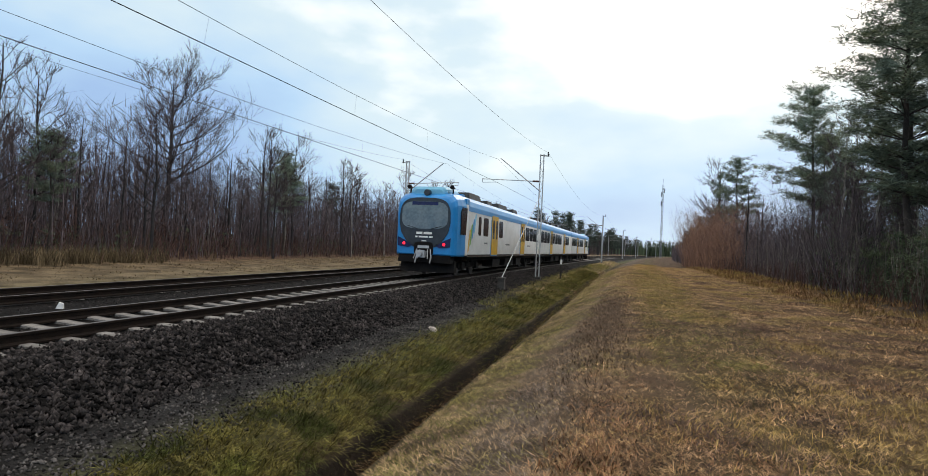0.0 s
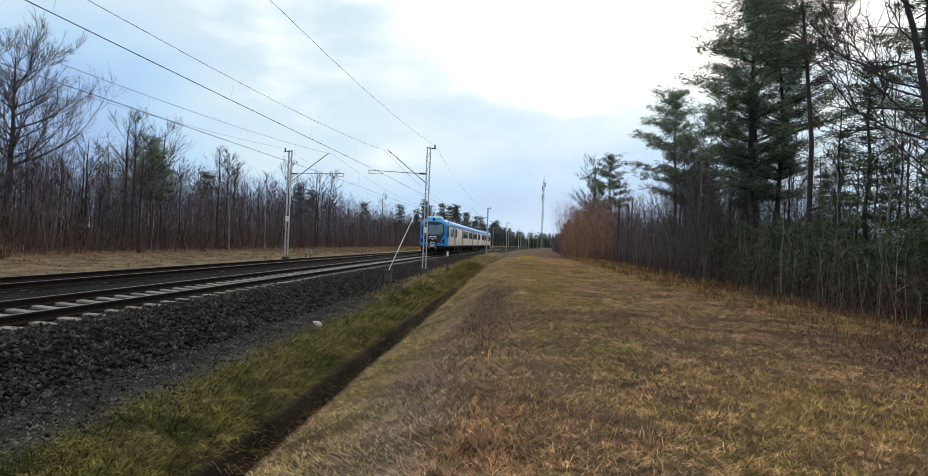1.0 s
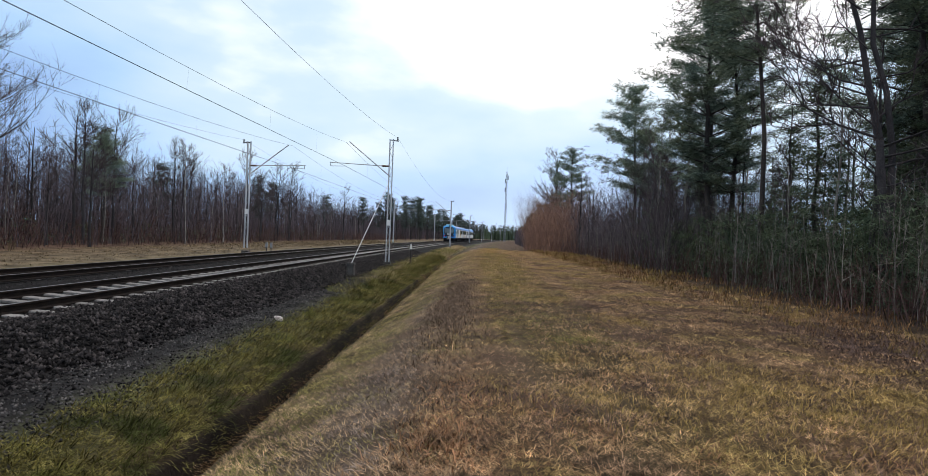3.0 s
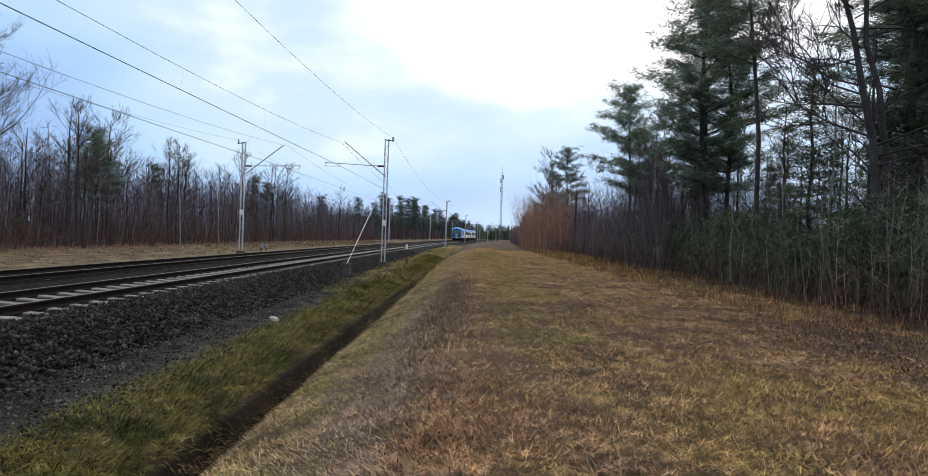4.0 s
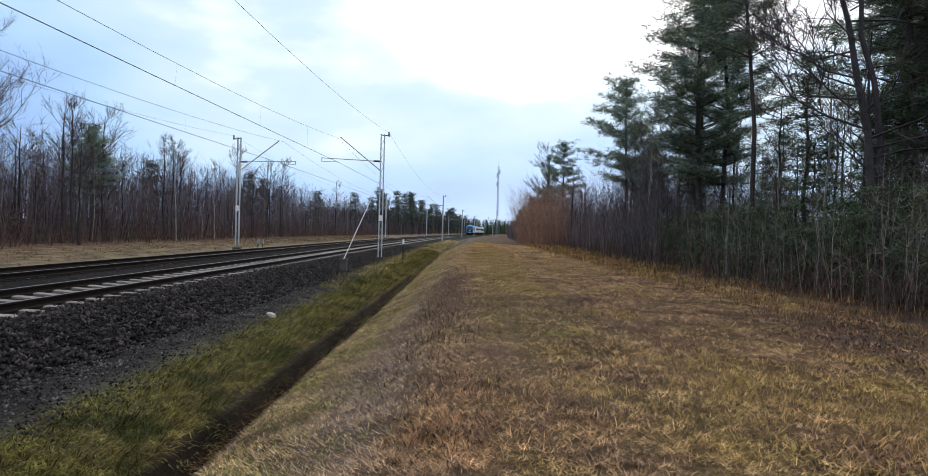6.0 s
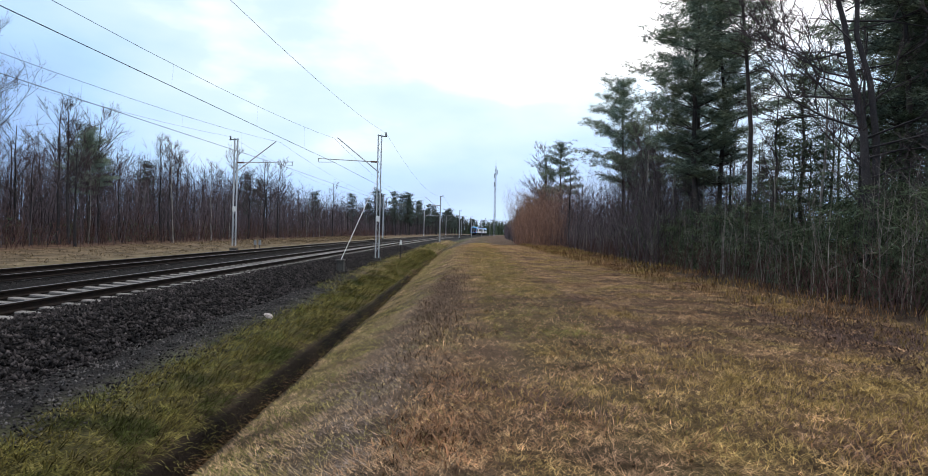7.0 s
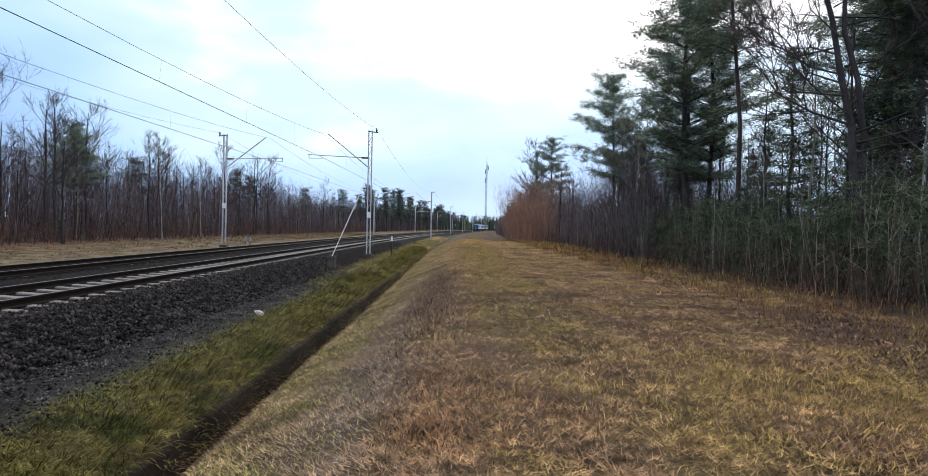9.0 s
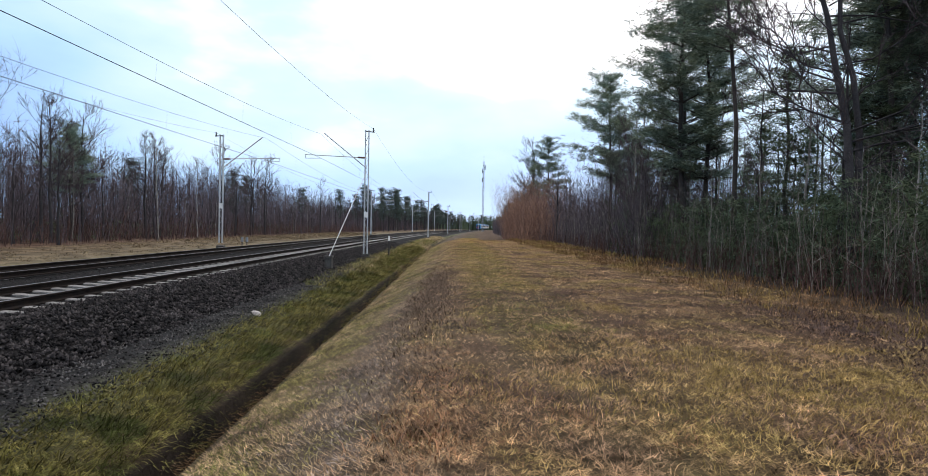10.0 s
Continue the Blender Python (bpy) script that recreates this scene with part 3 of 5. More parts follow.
    top.tube((0, 0.34, 3.68), (0, 0.10, 3.68), 0.16, 0.14, 14, True)
    add("headlamp", top, "mask", "round dark headlamp", up=cab)
    for s in (-1, 1):
        horn = Geo()
        horn.tube((s * 1.0, 0.75, 3.62), (s * 1.0, 0.75, 4.0), 0.035, 0.035, 6, True)
        horn.tube((s * 1.0, 0.85, 3.95), (s * 1.0, 0.55, 3.97), 0.05, 0.10, 8, True)
        add("horn", horn, "black")
    bump = Geo()
    bump.box(-1.2, 1.2, 0.05, 0.8, 0.62, 1.0, 0.03)
    add("bumper_beam", bump, "black", "black buffer beam")
    plow = Geo()
    k = len(plow.v)
    plow.v += [(-1.25, 0.5, 0.2), (0, 0.05, 0.2), (1.25, 0.5, 0.2), (-1.25, 0.6, 0.7), (0, 0.15, 0.72), (1.25, 0.6, 0.7), (-1.25, 0.9, 0.2), (1.25, 0.9, 0.2), (-1.25, 0.9, 0.7), (1.25, 0.9, 0.7)]
    plow.f += [(0, 1, 4, 3), (1, 2, 5, 4), (0, 3, 8, 6), (2, 7, 9, 5), (6, 8, 9, 7), (3, 4, 5, 9, 8), (0, 6, 7, 2, 1)]
    add("snow_plough", plow, "black", "black snow plough")
    cp = Geo()
    cp.box(-0.16, 0.16, -0.35, 0.2, 0.86, 1.12)
    cp.box(-0.2, 0.2, -0.42, -0.3, 0.84, 1.16, 0.02)
    cp.tube((0, -0.40, 1.0), (0, -0.55, 1.0), 0.13, 0.10, 10, True)
    cp.box(-0.26, 0.26, -0.08, 0.02, 1.24, 1.36, 0.01)
    for x in (-0.3, -0.16, 0.2, 0.32):
        cp.tube((x, -0.02, 1.2), (x * 1.3, -0.2, 0.78), 0.025, 0.02, 5)
    for x in (-0.34, 0.34):
        cp.tube((x, 0.1, 0.95), (x, -0.12, 0.6), 0.035, 0.03, 6)
    add("coupler", cp, "galvanised", "grey automatic coupler")
    pan = Geo()
    front_slab(pan, oval(0, 1.22, 0.44, 0.3, 5), 0.0, 0.03)
    add("coupler_surround", pan, "black", up=cab)


CAR_LEN = 23.2
CARS = [make_car(CAR_LEN, True, False, "blue and white electric train coach with driver's cab"),
        make_car(CAR_LEN, False, False, "blue and white middle coach with yellow doors"),
        make_car(CAR_LEN, False, True, "blue and white leading coach with driver's cab")]


# ---------------------------------------------------------------- overhead line
def make_mast(y, u, base, top, arm_u, lattice=False, label="grey steel mast with an arm over the track"):
    """A mast at u from the line; arm_u is the middle of the track it serves."""
    s = 1 if arm_u > u else -1
    reach = abs(arm_u - u)
    mast = thing("catenary_mast", label, "catenary mast", Matrix.Translation(on_line(y, u, base)) @ Matrix.Rotation(radians(heading(y)), 4, "Z"), "masts of the overhead line")
    h = top - base
    g = Geo()
    g.box(-0.26, 0.26, -0.22, 0.22, -0.6, 0.32 if s < 0 else 0.12, 0.03)
    part("foundation", g, "concrete", mast, "dark concrete foundation")
    if lattice:
        for x in (-0.105, 0.105):
            g = Geo()
            g.box(x - 0.028, x + 0.028, -0.07, 0.07, 0.3, h)
            part("post", g, "galvanised", mast, "steel channel post")
        z, k = 0.6, 1
        while z < h - 0.5:
            g = Geo()
            g.tube((-0.1 * k, -0.06, z), (0.1 * k, -0.06, z + 0.42), 0.012, 0.012, 4)
            part("lacing_bar", g, "galvanised", mast)
            z, k = z + 0.42, -k
        g = Geo()
        g.box(-0.12, 0.12, -0.1, -0.075, 2.6, 2.95)
        part("plate", g, "white_paint", mast, "small white number plate")
    else:
        g = Geo()
        g.box(-0.10, -0.06, -0.08, 0.08, 0.1, h)
        g.box(0.06, 0.10, -0.08, 0.08, 0.1, h)
        g.box(-0.06, 0.06, -0.02, 0.02, 0.1, h)
        part("post", g, "galvanised", mast, "grey steel post")
    rz = RAIL_Z - base
    zc, zm = rz + 5.6, rz + 7.15
    g = Geo()
    g.tube((0, 0, rz + 5.05), (s * (reach - 0.25), 0, zm + 0.05), 0.04, 0.035, 6)
    part("stay_arm", g, "galvanised", mast, "slanted steel stay")
    g = Geo()
    g.tube((s * 0.12, 0, rz + 5.72), (s * 0.55, 0, rz + 5.73), 0.06, 0.06, 8, True)
    part("insulator", g, "porcelain", mast, "brown insulator")
    g = Geo()
    g.tube((s * 0.5, 0, rz + 5.73), (s * (reach + 0.95), 0, rz + 5.85), 0.03, 0.026, 6)
    g.tube((s * (reach + 0.9), 0, rz + 5.84), (s * (reach + 0.9), 0, rz + 5.62), 0.022, 0.022, 5)
    g.tube((s * (reach + 0.9), 0, rz + 5.62), (s * (reach - 0.1), 0, zc + 0.04), 0.018, 0.014, 5)
    part("registration_arm", g, "galvanised", mast, "thin registration arm")
    g = Geo()
    g.tube((-0.45 * s, 0, h - 0.12), (0.15 * s, 0, h - 0.05), 0.035, 0.035, 6)
    g.tube((-0.38 * s, 0, h - 0.1), (-0.38 * s, 0, h + 0.15), 0.05, 0.04, 8, True)
    part("top_bracket", g, "dark_steel", mast)
    return mast


# (y, height of the top) of the pairs along the line
MASTS = [(-24, 7.6), (37.4, 7.6), (100, 7.5), (163, 7.4), (226, 7.4), (290, 7.4), (352, 7.4)]
for i, (y, top) in enumerate(MASTS):
    make_mast(y, 2.95, -0.5, top, 0.0, y < 60)
    make_mast(y + 2.4, FAR_U - 2.95, -0.05, top - 0.1, FAR_U, y < 60, "grey steel mast beside the far track")


def hang(g, p, q, sag, r, n=14):
    p, q = Vector(p), Vector(q)
    last = p
    for i in range(1, n + 1):
        t = i / n
        pt = p.lerp(q, t) - Vector((0, 0, 4 * sag * t * (1 - t)))
        g.tube(last, pt, r, r, 3)
        last = pt


def make_wires():
    for u, dy in ((0.0, 0.0), (FAR_U, 2.4)):
        line = thing("overhead_wire", "dark overhead line with carrying wire, contact wire and droppers", "overhead wire", group="overhead wires")
        car, con = Geo(), Geo()
        for i, ((a, _), (b, _)) in enumerate(zip(MASTS, MASTS[1:])):
            a, b = a + dy, b + dy
            za, zb = ((5.15 if u > -1 else 5.27) if i == 0 else 5.62), 5.62
            ua, ub = (-0.5, 0.1) if i % 2 == 0 else (0.1, -0.5)
            pa, pb = on_line(a, u + ua, RAIL_Z + za), on_line(b, u + ub, RAIL_Z + zb)
            qa, qb = on_line(a, u + ua * 0.5, RAIL_Z + 7.15), on_line(b, u + ub * 0.5, RAIL_Z + 7.15)
            sag = 1.25
            hang(car, qa, qb, sag, 0.0075)
            hang(con, pa, pb, 0.05, 0.012)
            for k in range(1, 9):
                t = k / 9
                p, q = qa.lerp(qb, t), pa.lerp(pb, t)
                drop = Geo()
                drop.tube((p.x, p.y, p.z - 4 * sag * t * (1 - t)), (q.x, q.y, q.z - 0.2 * t * (1 - t)), 0.002, 0.002, 3)
                part("dropper", drop, "wire", line)
        part("carrying_wire", car, "wire", line)
        part("contact_wire", con, "wire", line)
    for u, dy, z in ((2.95 + 0.38, 0.0, 7.7), (FAR_U - 2.95 - 0.38, 2.4, 7.6)):
        g = Geo()
        for (a, _), (b, _) in zip(MASTS, MASTS[1:]):
            hang(g, on_line(a + dy, u, z), on_line(b + dy, u, z), 1.35, 0.006)
        tagged(new("return_wire", g.mesh("return_wire", M["wire"])), "thin dark return wire along the mast tops", "overhead wire")


make_wires()


def make_anchor():
    """The guy of the near mast: a concrete block with a slanted rod to the mast."""
    y, u = 26.8, 2.95
    a = thing("guy_anchor", "weathered concrete anchor block with a slanted guy rod", "guy anchor", Matrix.Translation(on_line(y, u, -0.55)))
    g = Geo()
    g.box(-0.16, 0.16, -0.16, 0.16, -0.3, 0.66, 0.015)
    g.box(-0.19, 0.19, -0.19, 0.19, 0.66, 0.74, 0.01)
    part("anchor_block", g, "concrete", a, "weathered concrete block")
    top = on_line(37.4, 2.95, 5.0) - on_line(y, u, -0.55)
    g = Geo()
    g.tube((0, 0, 0.7), tuple(top), 0.019, 0.017, 6)
    part("guy_rod", g, "galvanised", a, "grey guy rod")


make_anchor()


def make_marker():
    p = on_line(40.2, 4.1, -0.5)
    mk = thing("marker_post", "short dark trackside post with a white tip", "marker post", Matrix.Translation(p))
    g = Geo()
    g.tube((0, 0, -0.2), (0, 0, 1.15), 0.05, 0.045, 8, True)
    part("post", g, "dark_steel", mk)
    g = Geo()
    g.box(-0.065, 0.065, -0.05, 0.05, 1.1, 1.42, 0.01)
    part("tip", g, "white_paint", mk, "white marker head")


make_marker()


def make_boxes():
    for dx in (0.0, 0.34):
        b = thing("trackside_box", "small grey trackside cabinet on a post", "cabinet", Matrix.Translation(on_line(42.5, FAR_U - 2.5 + dx, -0.05)), "trackside cabinets")
        g = Geo()
        g.tube((0, 0, -0.3), (0, 0, 0.42), 0.035, 0.035, 6)
        part("post", g, "dark_steel", b)
        g = Geo()
        g.box(-0.075, 0.075, -0.075, 0.075, 0.30, 0.66, 0.012)
        part("cabinet", g, "grey_paint", b)


make_boxes()


def make_tower():
    t = thing("radio_mast", "tall thin grey lattice radio mast with antennas", "radio mast", pose(7.6, 232, 0))
    h = 27.5
    g = Geo()
    legs = [(-0.36, -0.25), (0.36, -0.25), (0.0, 0.4)]
    for x, y in legs:
        lg = Geo()
        lg.tube((x, y, -0.5), (x * 0.7, y * 0.7, h), 0.06, 0.05, 4)
        part("leg", lg, "grey_paint", t)
    z, i = 0.0, 0
    while z < h - 1.2:
        for a, b in ((0, 1), (1, 2), (2, 0)):
            p, q = legs[a], legs[b]
            if i % 2:
                p, q = q, p
            k0, k1 = 1 - 0.3 * z / h, 1 - 0.3 * (z + 1.2) / h
            g.tube((p[0] * k0, p[1] * k0, z), (q[0] * k1, q[1] * k1, z + 1.2), 0.035, 0.035, 3)
        z, i = z + 1.2, i + 1
    part("bracing", g, "grey_paint", t)
    for zz, dx in ((h - 3.2, 0.55), (h - 4.6, -0.55), (h - 8.0, -0.5)):
        g = Geo()
        g.box(dx - 0.16, dx + 0.16, -0.5, -0.3, zz, zz + 1.7)
        part("antenna", g, "grey_paint", t, "pale panel antenna")
    g = Geo()
    g.tube((0, 0, h), (0, 0, h + 2.2), 0.04, 0.03, 4)
    part("spike", g, "grey_paint", t)


make_tower()


def make_stone():
    bm = bmesh.new()
    bmesh.ops.create_icosphere(bm, subdivisions=2, radius=1.0)
    for v in bm.verts:
        v.co *= 1 + 0.35 * noise.noise(v.co * 1.4)
        v.co.x *= 0.135
        v.co.y *= 0.07
        v.co.z *= 0.055
    me = bpy.data.meshes.new("pale_rock")
    bm.to_mesh(me)
    bm.free()
    me.materials.append(M["white_stone"])
    ob = tagged(new("pale_rock", me), "pale angular rock lying in the grass bank", "rock")
    p = on_line(13.3, 4.2, 0)
    ob.matrix_basis = pose(p.x, p.y, ground_z(13.3, 4.2) + 0.05, 8, 12, -30)


make_stone()


def make_scrap():
    """A crumpled white scrap on the ballast by the far track."""
    g = Geo()
    g.box(-0.07, 0.07, -0.05, 0.05, 0.0, 0.16, 0.03)
    ob = tagged(new("paper_scrap", g.mesh("paper_scrap", M["white_paint"])), "small white scrap lying on the dark ballast", "litter")
    p = on_line(9.3, -2.5, -0.1)
    ob.matrix_basis = pose(p.x, p.y, p.z, 8, 14, 30)


make_scrap()


# ---------------------------------------------------------------- trees
def grow(g, tw, rng, p, d, length, r, depth, bend=0.25, kids=(3, 5), spread=0.75, lift=0.15, twig_r=0.008, twigs=5):
    """A limb of bent tapered segments that bears smaller limbs, and twigs at the end."""
    n = 3 if depth > 0 else 2
    q, e = Vector(p), Vector(d).normalized()
    pts = [q.copy()]
    dirs = [e.copy()]
    for i in range(n):
        e = (e + Vector((rng.uniform(-1, 1), rng.uniform(-1, 1), rng.uniform(-0.6, 1))) * bend * 0.5 + Vector((0, 0, lift * 0.4))).normalized()
        q = q + e * (length / n)
        pts.append(q.copy())
        dirs.append(e.copy())
    for i in range(n):
        r0, r1 = r * (1 - 0.75 * i / n), r * (1 - 0.75 * (i + 1) / n)
        (g if r0 > 0.02 else tw).tube(pts[i], pts[i + 1], r0, r1, 5 if r0 > 0.06 else 3)
    if depth == 0:
        for _ in range(twigs):
            t = rng.uniform(0.15, 1.0) * n
            i = min(n - 1, int(t))
            s = pts[i].lerp(pts[i + 1], t - i)
            v = (dirs[i + 1] + Vector((rng.uniform(-1, 1), rng.uniform(-1, 1), rng.uniform(-0.5, 0.9))) * 0.9).normalized()
            tw.tube(s, s + v * length * rng.uniform(0.35, 0.7), twig_r, 0.0, 3)
        return
    for _ in range(rng.randint(*kids)):
        t = rng.uniform(0.3, 1.0) * n
        i = min(n - 1, int(t))
        s = pts[i].lerp(pts[i + 1], t - i)
        v = (dirs[i + 1] + Vector((rng.uniform(-1, 1), rng.uniform(-1, 1), rng.uniform(-0.3, 0.8))) * spread).normalized()
        grow(g, tw, rng, s, v, length * rng.uniform(0.5, 0.72), r * 0.5 * (1 - 0.5 * t / n) + 0.006, depth - 1, bend, kids, spread, lift, twig_r, twigs)


def bare_tree(name, seed, h, bark, label, limbs=16, depth=2, low=0.25, reach=0.34, r=0.16, lean=0.04, twigs=5, steep=0.7):
    """A leafless tree, built at the origin."""
    rng = random.Random(seed)
    g, tw = Geo(), Geo()
    n = 8
    p = Vector((0, 0, -0.3))
    pts = [p.copy()]
    for i in range(n):
        p = p + Vector((rng.uniform(-1, 1) * lean * h / n * 2, rng.uniform(-1, 1) * lean * h / n * 2, (h + 0.3) / n))
        pts.append(p.copy())
    rad = [r * (1.25 if i == 0 else 1.0) * (1 - 0.9 * (i / n) ** 1.1) + 0.012 for i in range(n + 1)]
    for i in range(n):
        g.tube(pts[i], pts[i + 1], rad[i], rad[i + 1], 7)
    for j in range(limbs):
        t = (low + (0.97 - low) * (j + rng.random()) / limbs)
        i = min(n - 1, int(t * n))
        s = pts[i].lerp(pts[i + 1], t * n - i)
        a = rng.uniform(0, 2 * math.pi)
        up = steep * (0.5 + t)
        L = h * reach * (1.15 - 0.75 * t) * rng.uniform(0.7, 1.2)
        grow(g, tw, rng, s, (math.cos(a), math.sin(a), up), L, rad[i] * 0.5, depth, twigs=twigs)
    tree = thing(name, label, "tree")
    part("trunk", g, bark, tree, smooth=True)
    part("crown", tw, "twig", tree, "bare fine twigs")
    return tree


def tuft(g, rng, c, size, n, flat=0.6, width=0.12):
    """A clump of needles: slim upright and drooping blades about a point."""
    for _ in range(n):
        a, e = rng.uniform(0, 2 * math.pi), rng.uniform(-0.5, 1.0)
        d = Vector((math.cos(a), math.sin(a), e * flat + 0.1)).normalized()
        s = d.cross(Vector((rng.uniform(-1, 1), rng.uniform(-1, 1), 1))).normalized() * size * width
        o = c + Vector((rng.uniform(-1, 1), rng.uniform(-1, 1), rng.uniform(-0.6, 0.6))) * size * 0.55
        t = o + d * size * rng.uniform(0.6, 1.1)
        g.poly((o - s * 0.5, o + s * 0.5, t))


def pine(name, seed, h, label, crown_from=0.35, reach=0.22, whorls=16, per=5, size=0.34, blades=16, r=0.17, mat="needles", droop=0.0, bare_low=True, clumps=3):
    """A Scots pine: a bare dark trunk, whorls of limbs and needle clumps with gaps between."""
    rng = random.Random(seed)
    g, nd = Geo(), Geo()
    n = 8
    p = Vector((0, 0, -0.3))
    pts = [p.copy()]
    for i in range(n):
        p = p + Vector((rng.uniform(-1, 1) * 0.012 * h, rng.uniform(-1, 1) * 0.012 * h, (h + 0.3) / n))
        pts.append(p.copy())
    rad = [r * (1 - 0.88 * i / n) + 0.012 for i in range(n + 1)]
    for i in range(n):
        g.tube(pts[i], pts[i + 1], rad[i], rad[i + 1], 7)

    def at(t):
        i = min(n - 1, int(t * n))
        return pts[i].lerp(pts[i + 1], t * n - i)

    for w in range(whorls):
        t = crown_from + (0.985 - crown_from) * (w + rng.random() * 0.6) / whorls
        k = (t - crown_from) / (1 - crown_from)
        L = h * reach * (min(1.0, 0.55 + 1.8 * k) if k < 0.3 else 0.16 + 0.9 * (1 - k) ** 0.75)
        for b in range(per):
            if rng.random() < 0.12:
                continue
            a = 2 * math.pi * (b + rng.random() * 0.7) / per + w
            l = L * rng.uniform(0.45, 1.2)
            s = at(t)
            d = Vector((math.cos(a), math.sin(a), 0.30 + 0.5 * k - droop))
            mid = s + d * l * 0.55
            end = mid + Vector((math.cos(a + rng.uniform(-0.4, 0.4)), math.sin(a), 0.15 + 0.3 * k - droop)) * l * 0.5
            rr = max(0.012, rad[min(n, int(t * n))] * 0.32)
            g.tube(s, mid, rr, rr * 0.6, 4)
            g.tube(mid, end, rr * 0.6, 0.006, 3)
            for f in np.linspace(0.4 if k < 0.7 else 0.15, 1.05, max(3, int(l / (size * 0.75)))):
                c = s.lerp(mid, f / 0.55) if f < 0.55 else mid.lerp(end, (f - 0.55) / 0.45)
                for _ in range(clumps):
                    cc = c + Vector((rng.uniform(-1, 1), rng.uniform(-1, 1), rng.uniform(-0.35, 0.7))) * size * 1.25 * (0.4 + f * 0.6)
                    tuft(nd, rng, cc, size * rng.uniform(0.7, 1.2), blades)
    tuft(nd, rng, pts[-1], size, blades, 1.5)
    if bare_low:
        for _ in range(int(h * 1.3)):
            t = rng.uniform(0.12, crown_from)
            a = rng.uniform(0, 2 * math.pi)
            s = at(t)
            g.tube(s, s + Vector((math.cos(a), math.sin(a), rng.uniform(-0.3, 0.2))) * rng.uniform(0.5, 1.6), 0.018, 0.0, 3)
    tree = thing(name, label, "tree")
    part("trunk", g, "bark_pine", tree, smooth=True)
    part("crown", nd, mat, tree, "dark green needle clumps")
    return tree


def place(tree, first, x, y, z=0.0, scale=1.0, turn=0.0, sz=None):
    m = Matrix.LocRotScale((x, y, z), Euler((0, 0, turn)), (scale, scale, sz or scale))
    if first:
        tree.matrix_basis = m
        return tree
    return copy_thing(tree, m) if tree.scale[0] == 1 else copy_thing(tree, m @ Matrix.Diagonal((1 / tree.scale[0], 1 / tree.scale[1], 1 / tree.scale[2], 1)))


class Stand:
    """Puts trees from a few kinds; the first use of a kind moves the built one, the rest are copies."""

    def __init__(self, trees):
        self.trees, self.used = trees, set()

    def put(self, i, x, y, z, scale, turn, sz=None):
        t = self.trees[i]
        first = t.name not in self.used
        self.used.add(t.name)
        return place(t, first, x, y, z, scale, turn, sz)


RNG = random.Random(11)
BARE = Stand([bare_tree("bare_tree", 3, 10.0, "bark_dark", "tall leafless tree at the edge of the bare wood", 16, 2, 0.32, 0.30, 0.13, twigs=4, steep=0.75),
              bare_tree("bare_tree", 8, 9.5, "bark_dark", "slim leafless tree in the bare wood", 15, 2, 0.38, 0.26, 0.10, twigs=4, steep=0.9),
              bare_tree("bare_tree", 21, 10.5, "bark_dark", "leafless tree with rising branches in the wood", 17, 2, 0.34, 0.30, 0.12, twigs=4, steep=0.8),
              bare_tree("birch_tree", 33, 10.0, "bark_birch", "leafless birch with a pale thin trunk", 14, 2, 0.45, 0.19, 0.055, twigs=4, steep=1.0),
              bare_tree("birch_tree", 41, 9.0, "bark_birch", "slender bare birch with whitish bark", 12, 2, 0.45, 0.18, 0.045, twigs=4, steep=1.0)])
LOW = Stand([bare_tree("bare_tree", 61, 10.0, "bark_dark", "leafless tree deep in the bare wood", 12, 1, 0.3, 0.28, 0.12, twigs=9, steep=0.8),
             bare_tree("bare_tree", 62, 9.5, "bark_dark", "slim bare tree deep in the wood", 11, 1, 0.35, 0.25, 0.10, twigs=9, steep=0.9),
             bare_tree("birch_tree", 63, 9.5, "bark_birch", "pale birch deep in the bare wood", 11, 1, 0.42, 0.2, 0.055, twigs=9, steep=1.0)])
PINES = Stand([pine("pine_tree", 5, 15.5, "tall dark green pine with a broad dense crown", 0.30, 0.195, 15, 5, 0.34, 15, 0.16, clumps=5),
               pine("pine_tree", 6, 13.0, "pine with a conical green crown above a bare trunk", 0.42, 0.235, 11, 5, 0.35, 15, 0.13, clumps=5),
               pine("pine_tree", 7, 17.0, "thin tall pine with sparse limbs", 0.5, 0.15, 11, 5, 0.33, 18, 0.12),
               pine("spruce_tree", 9, 9.0, "dark green young spruce among the trunks", 0.06, 0.20, 16, 5, 0.34, 11, 0.10, "spruce", 0.35, False),
               pine("pine_tree", 15, 12.0, "far green pine beside the line", 0.3, 0.2, 8, 4, 0.7, 15, 0.13, "hazed_needles")])


FAR = Stand([PINES.trees[4], LOW.trees[0], LOW.trees[1]])
FAR.used = PINES.used = LOW.used = BARE.used


def big_tree():
    t = bare_tree("old_tree", 52, 13.2, "bark_dark", "large old leafless tree with a round crown", 28, 3, 0.32, 0.40, 0.26, 0.015, 4, 0.42)
    t.matrix_basis = pose(-36.6, 38.7, 0.2, 0, 0, 40)


big_tree()


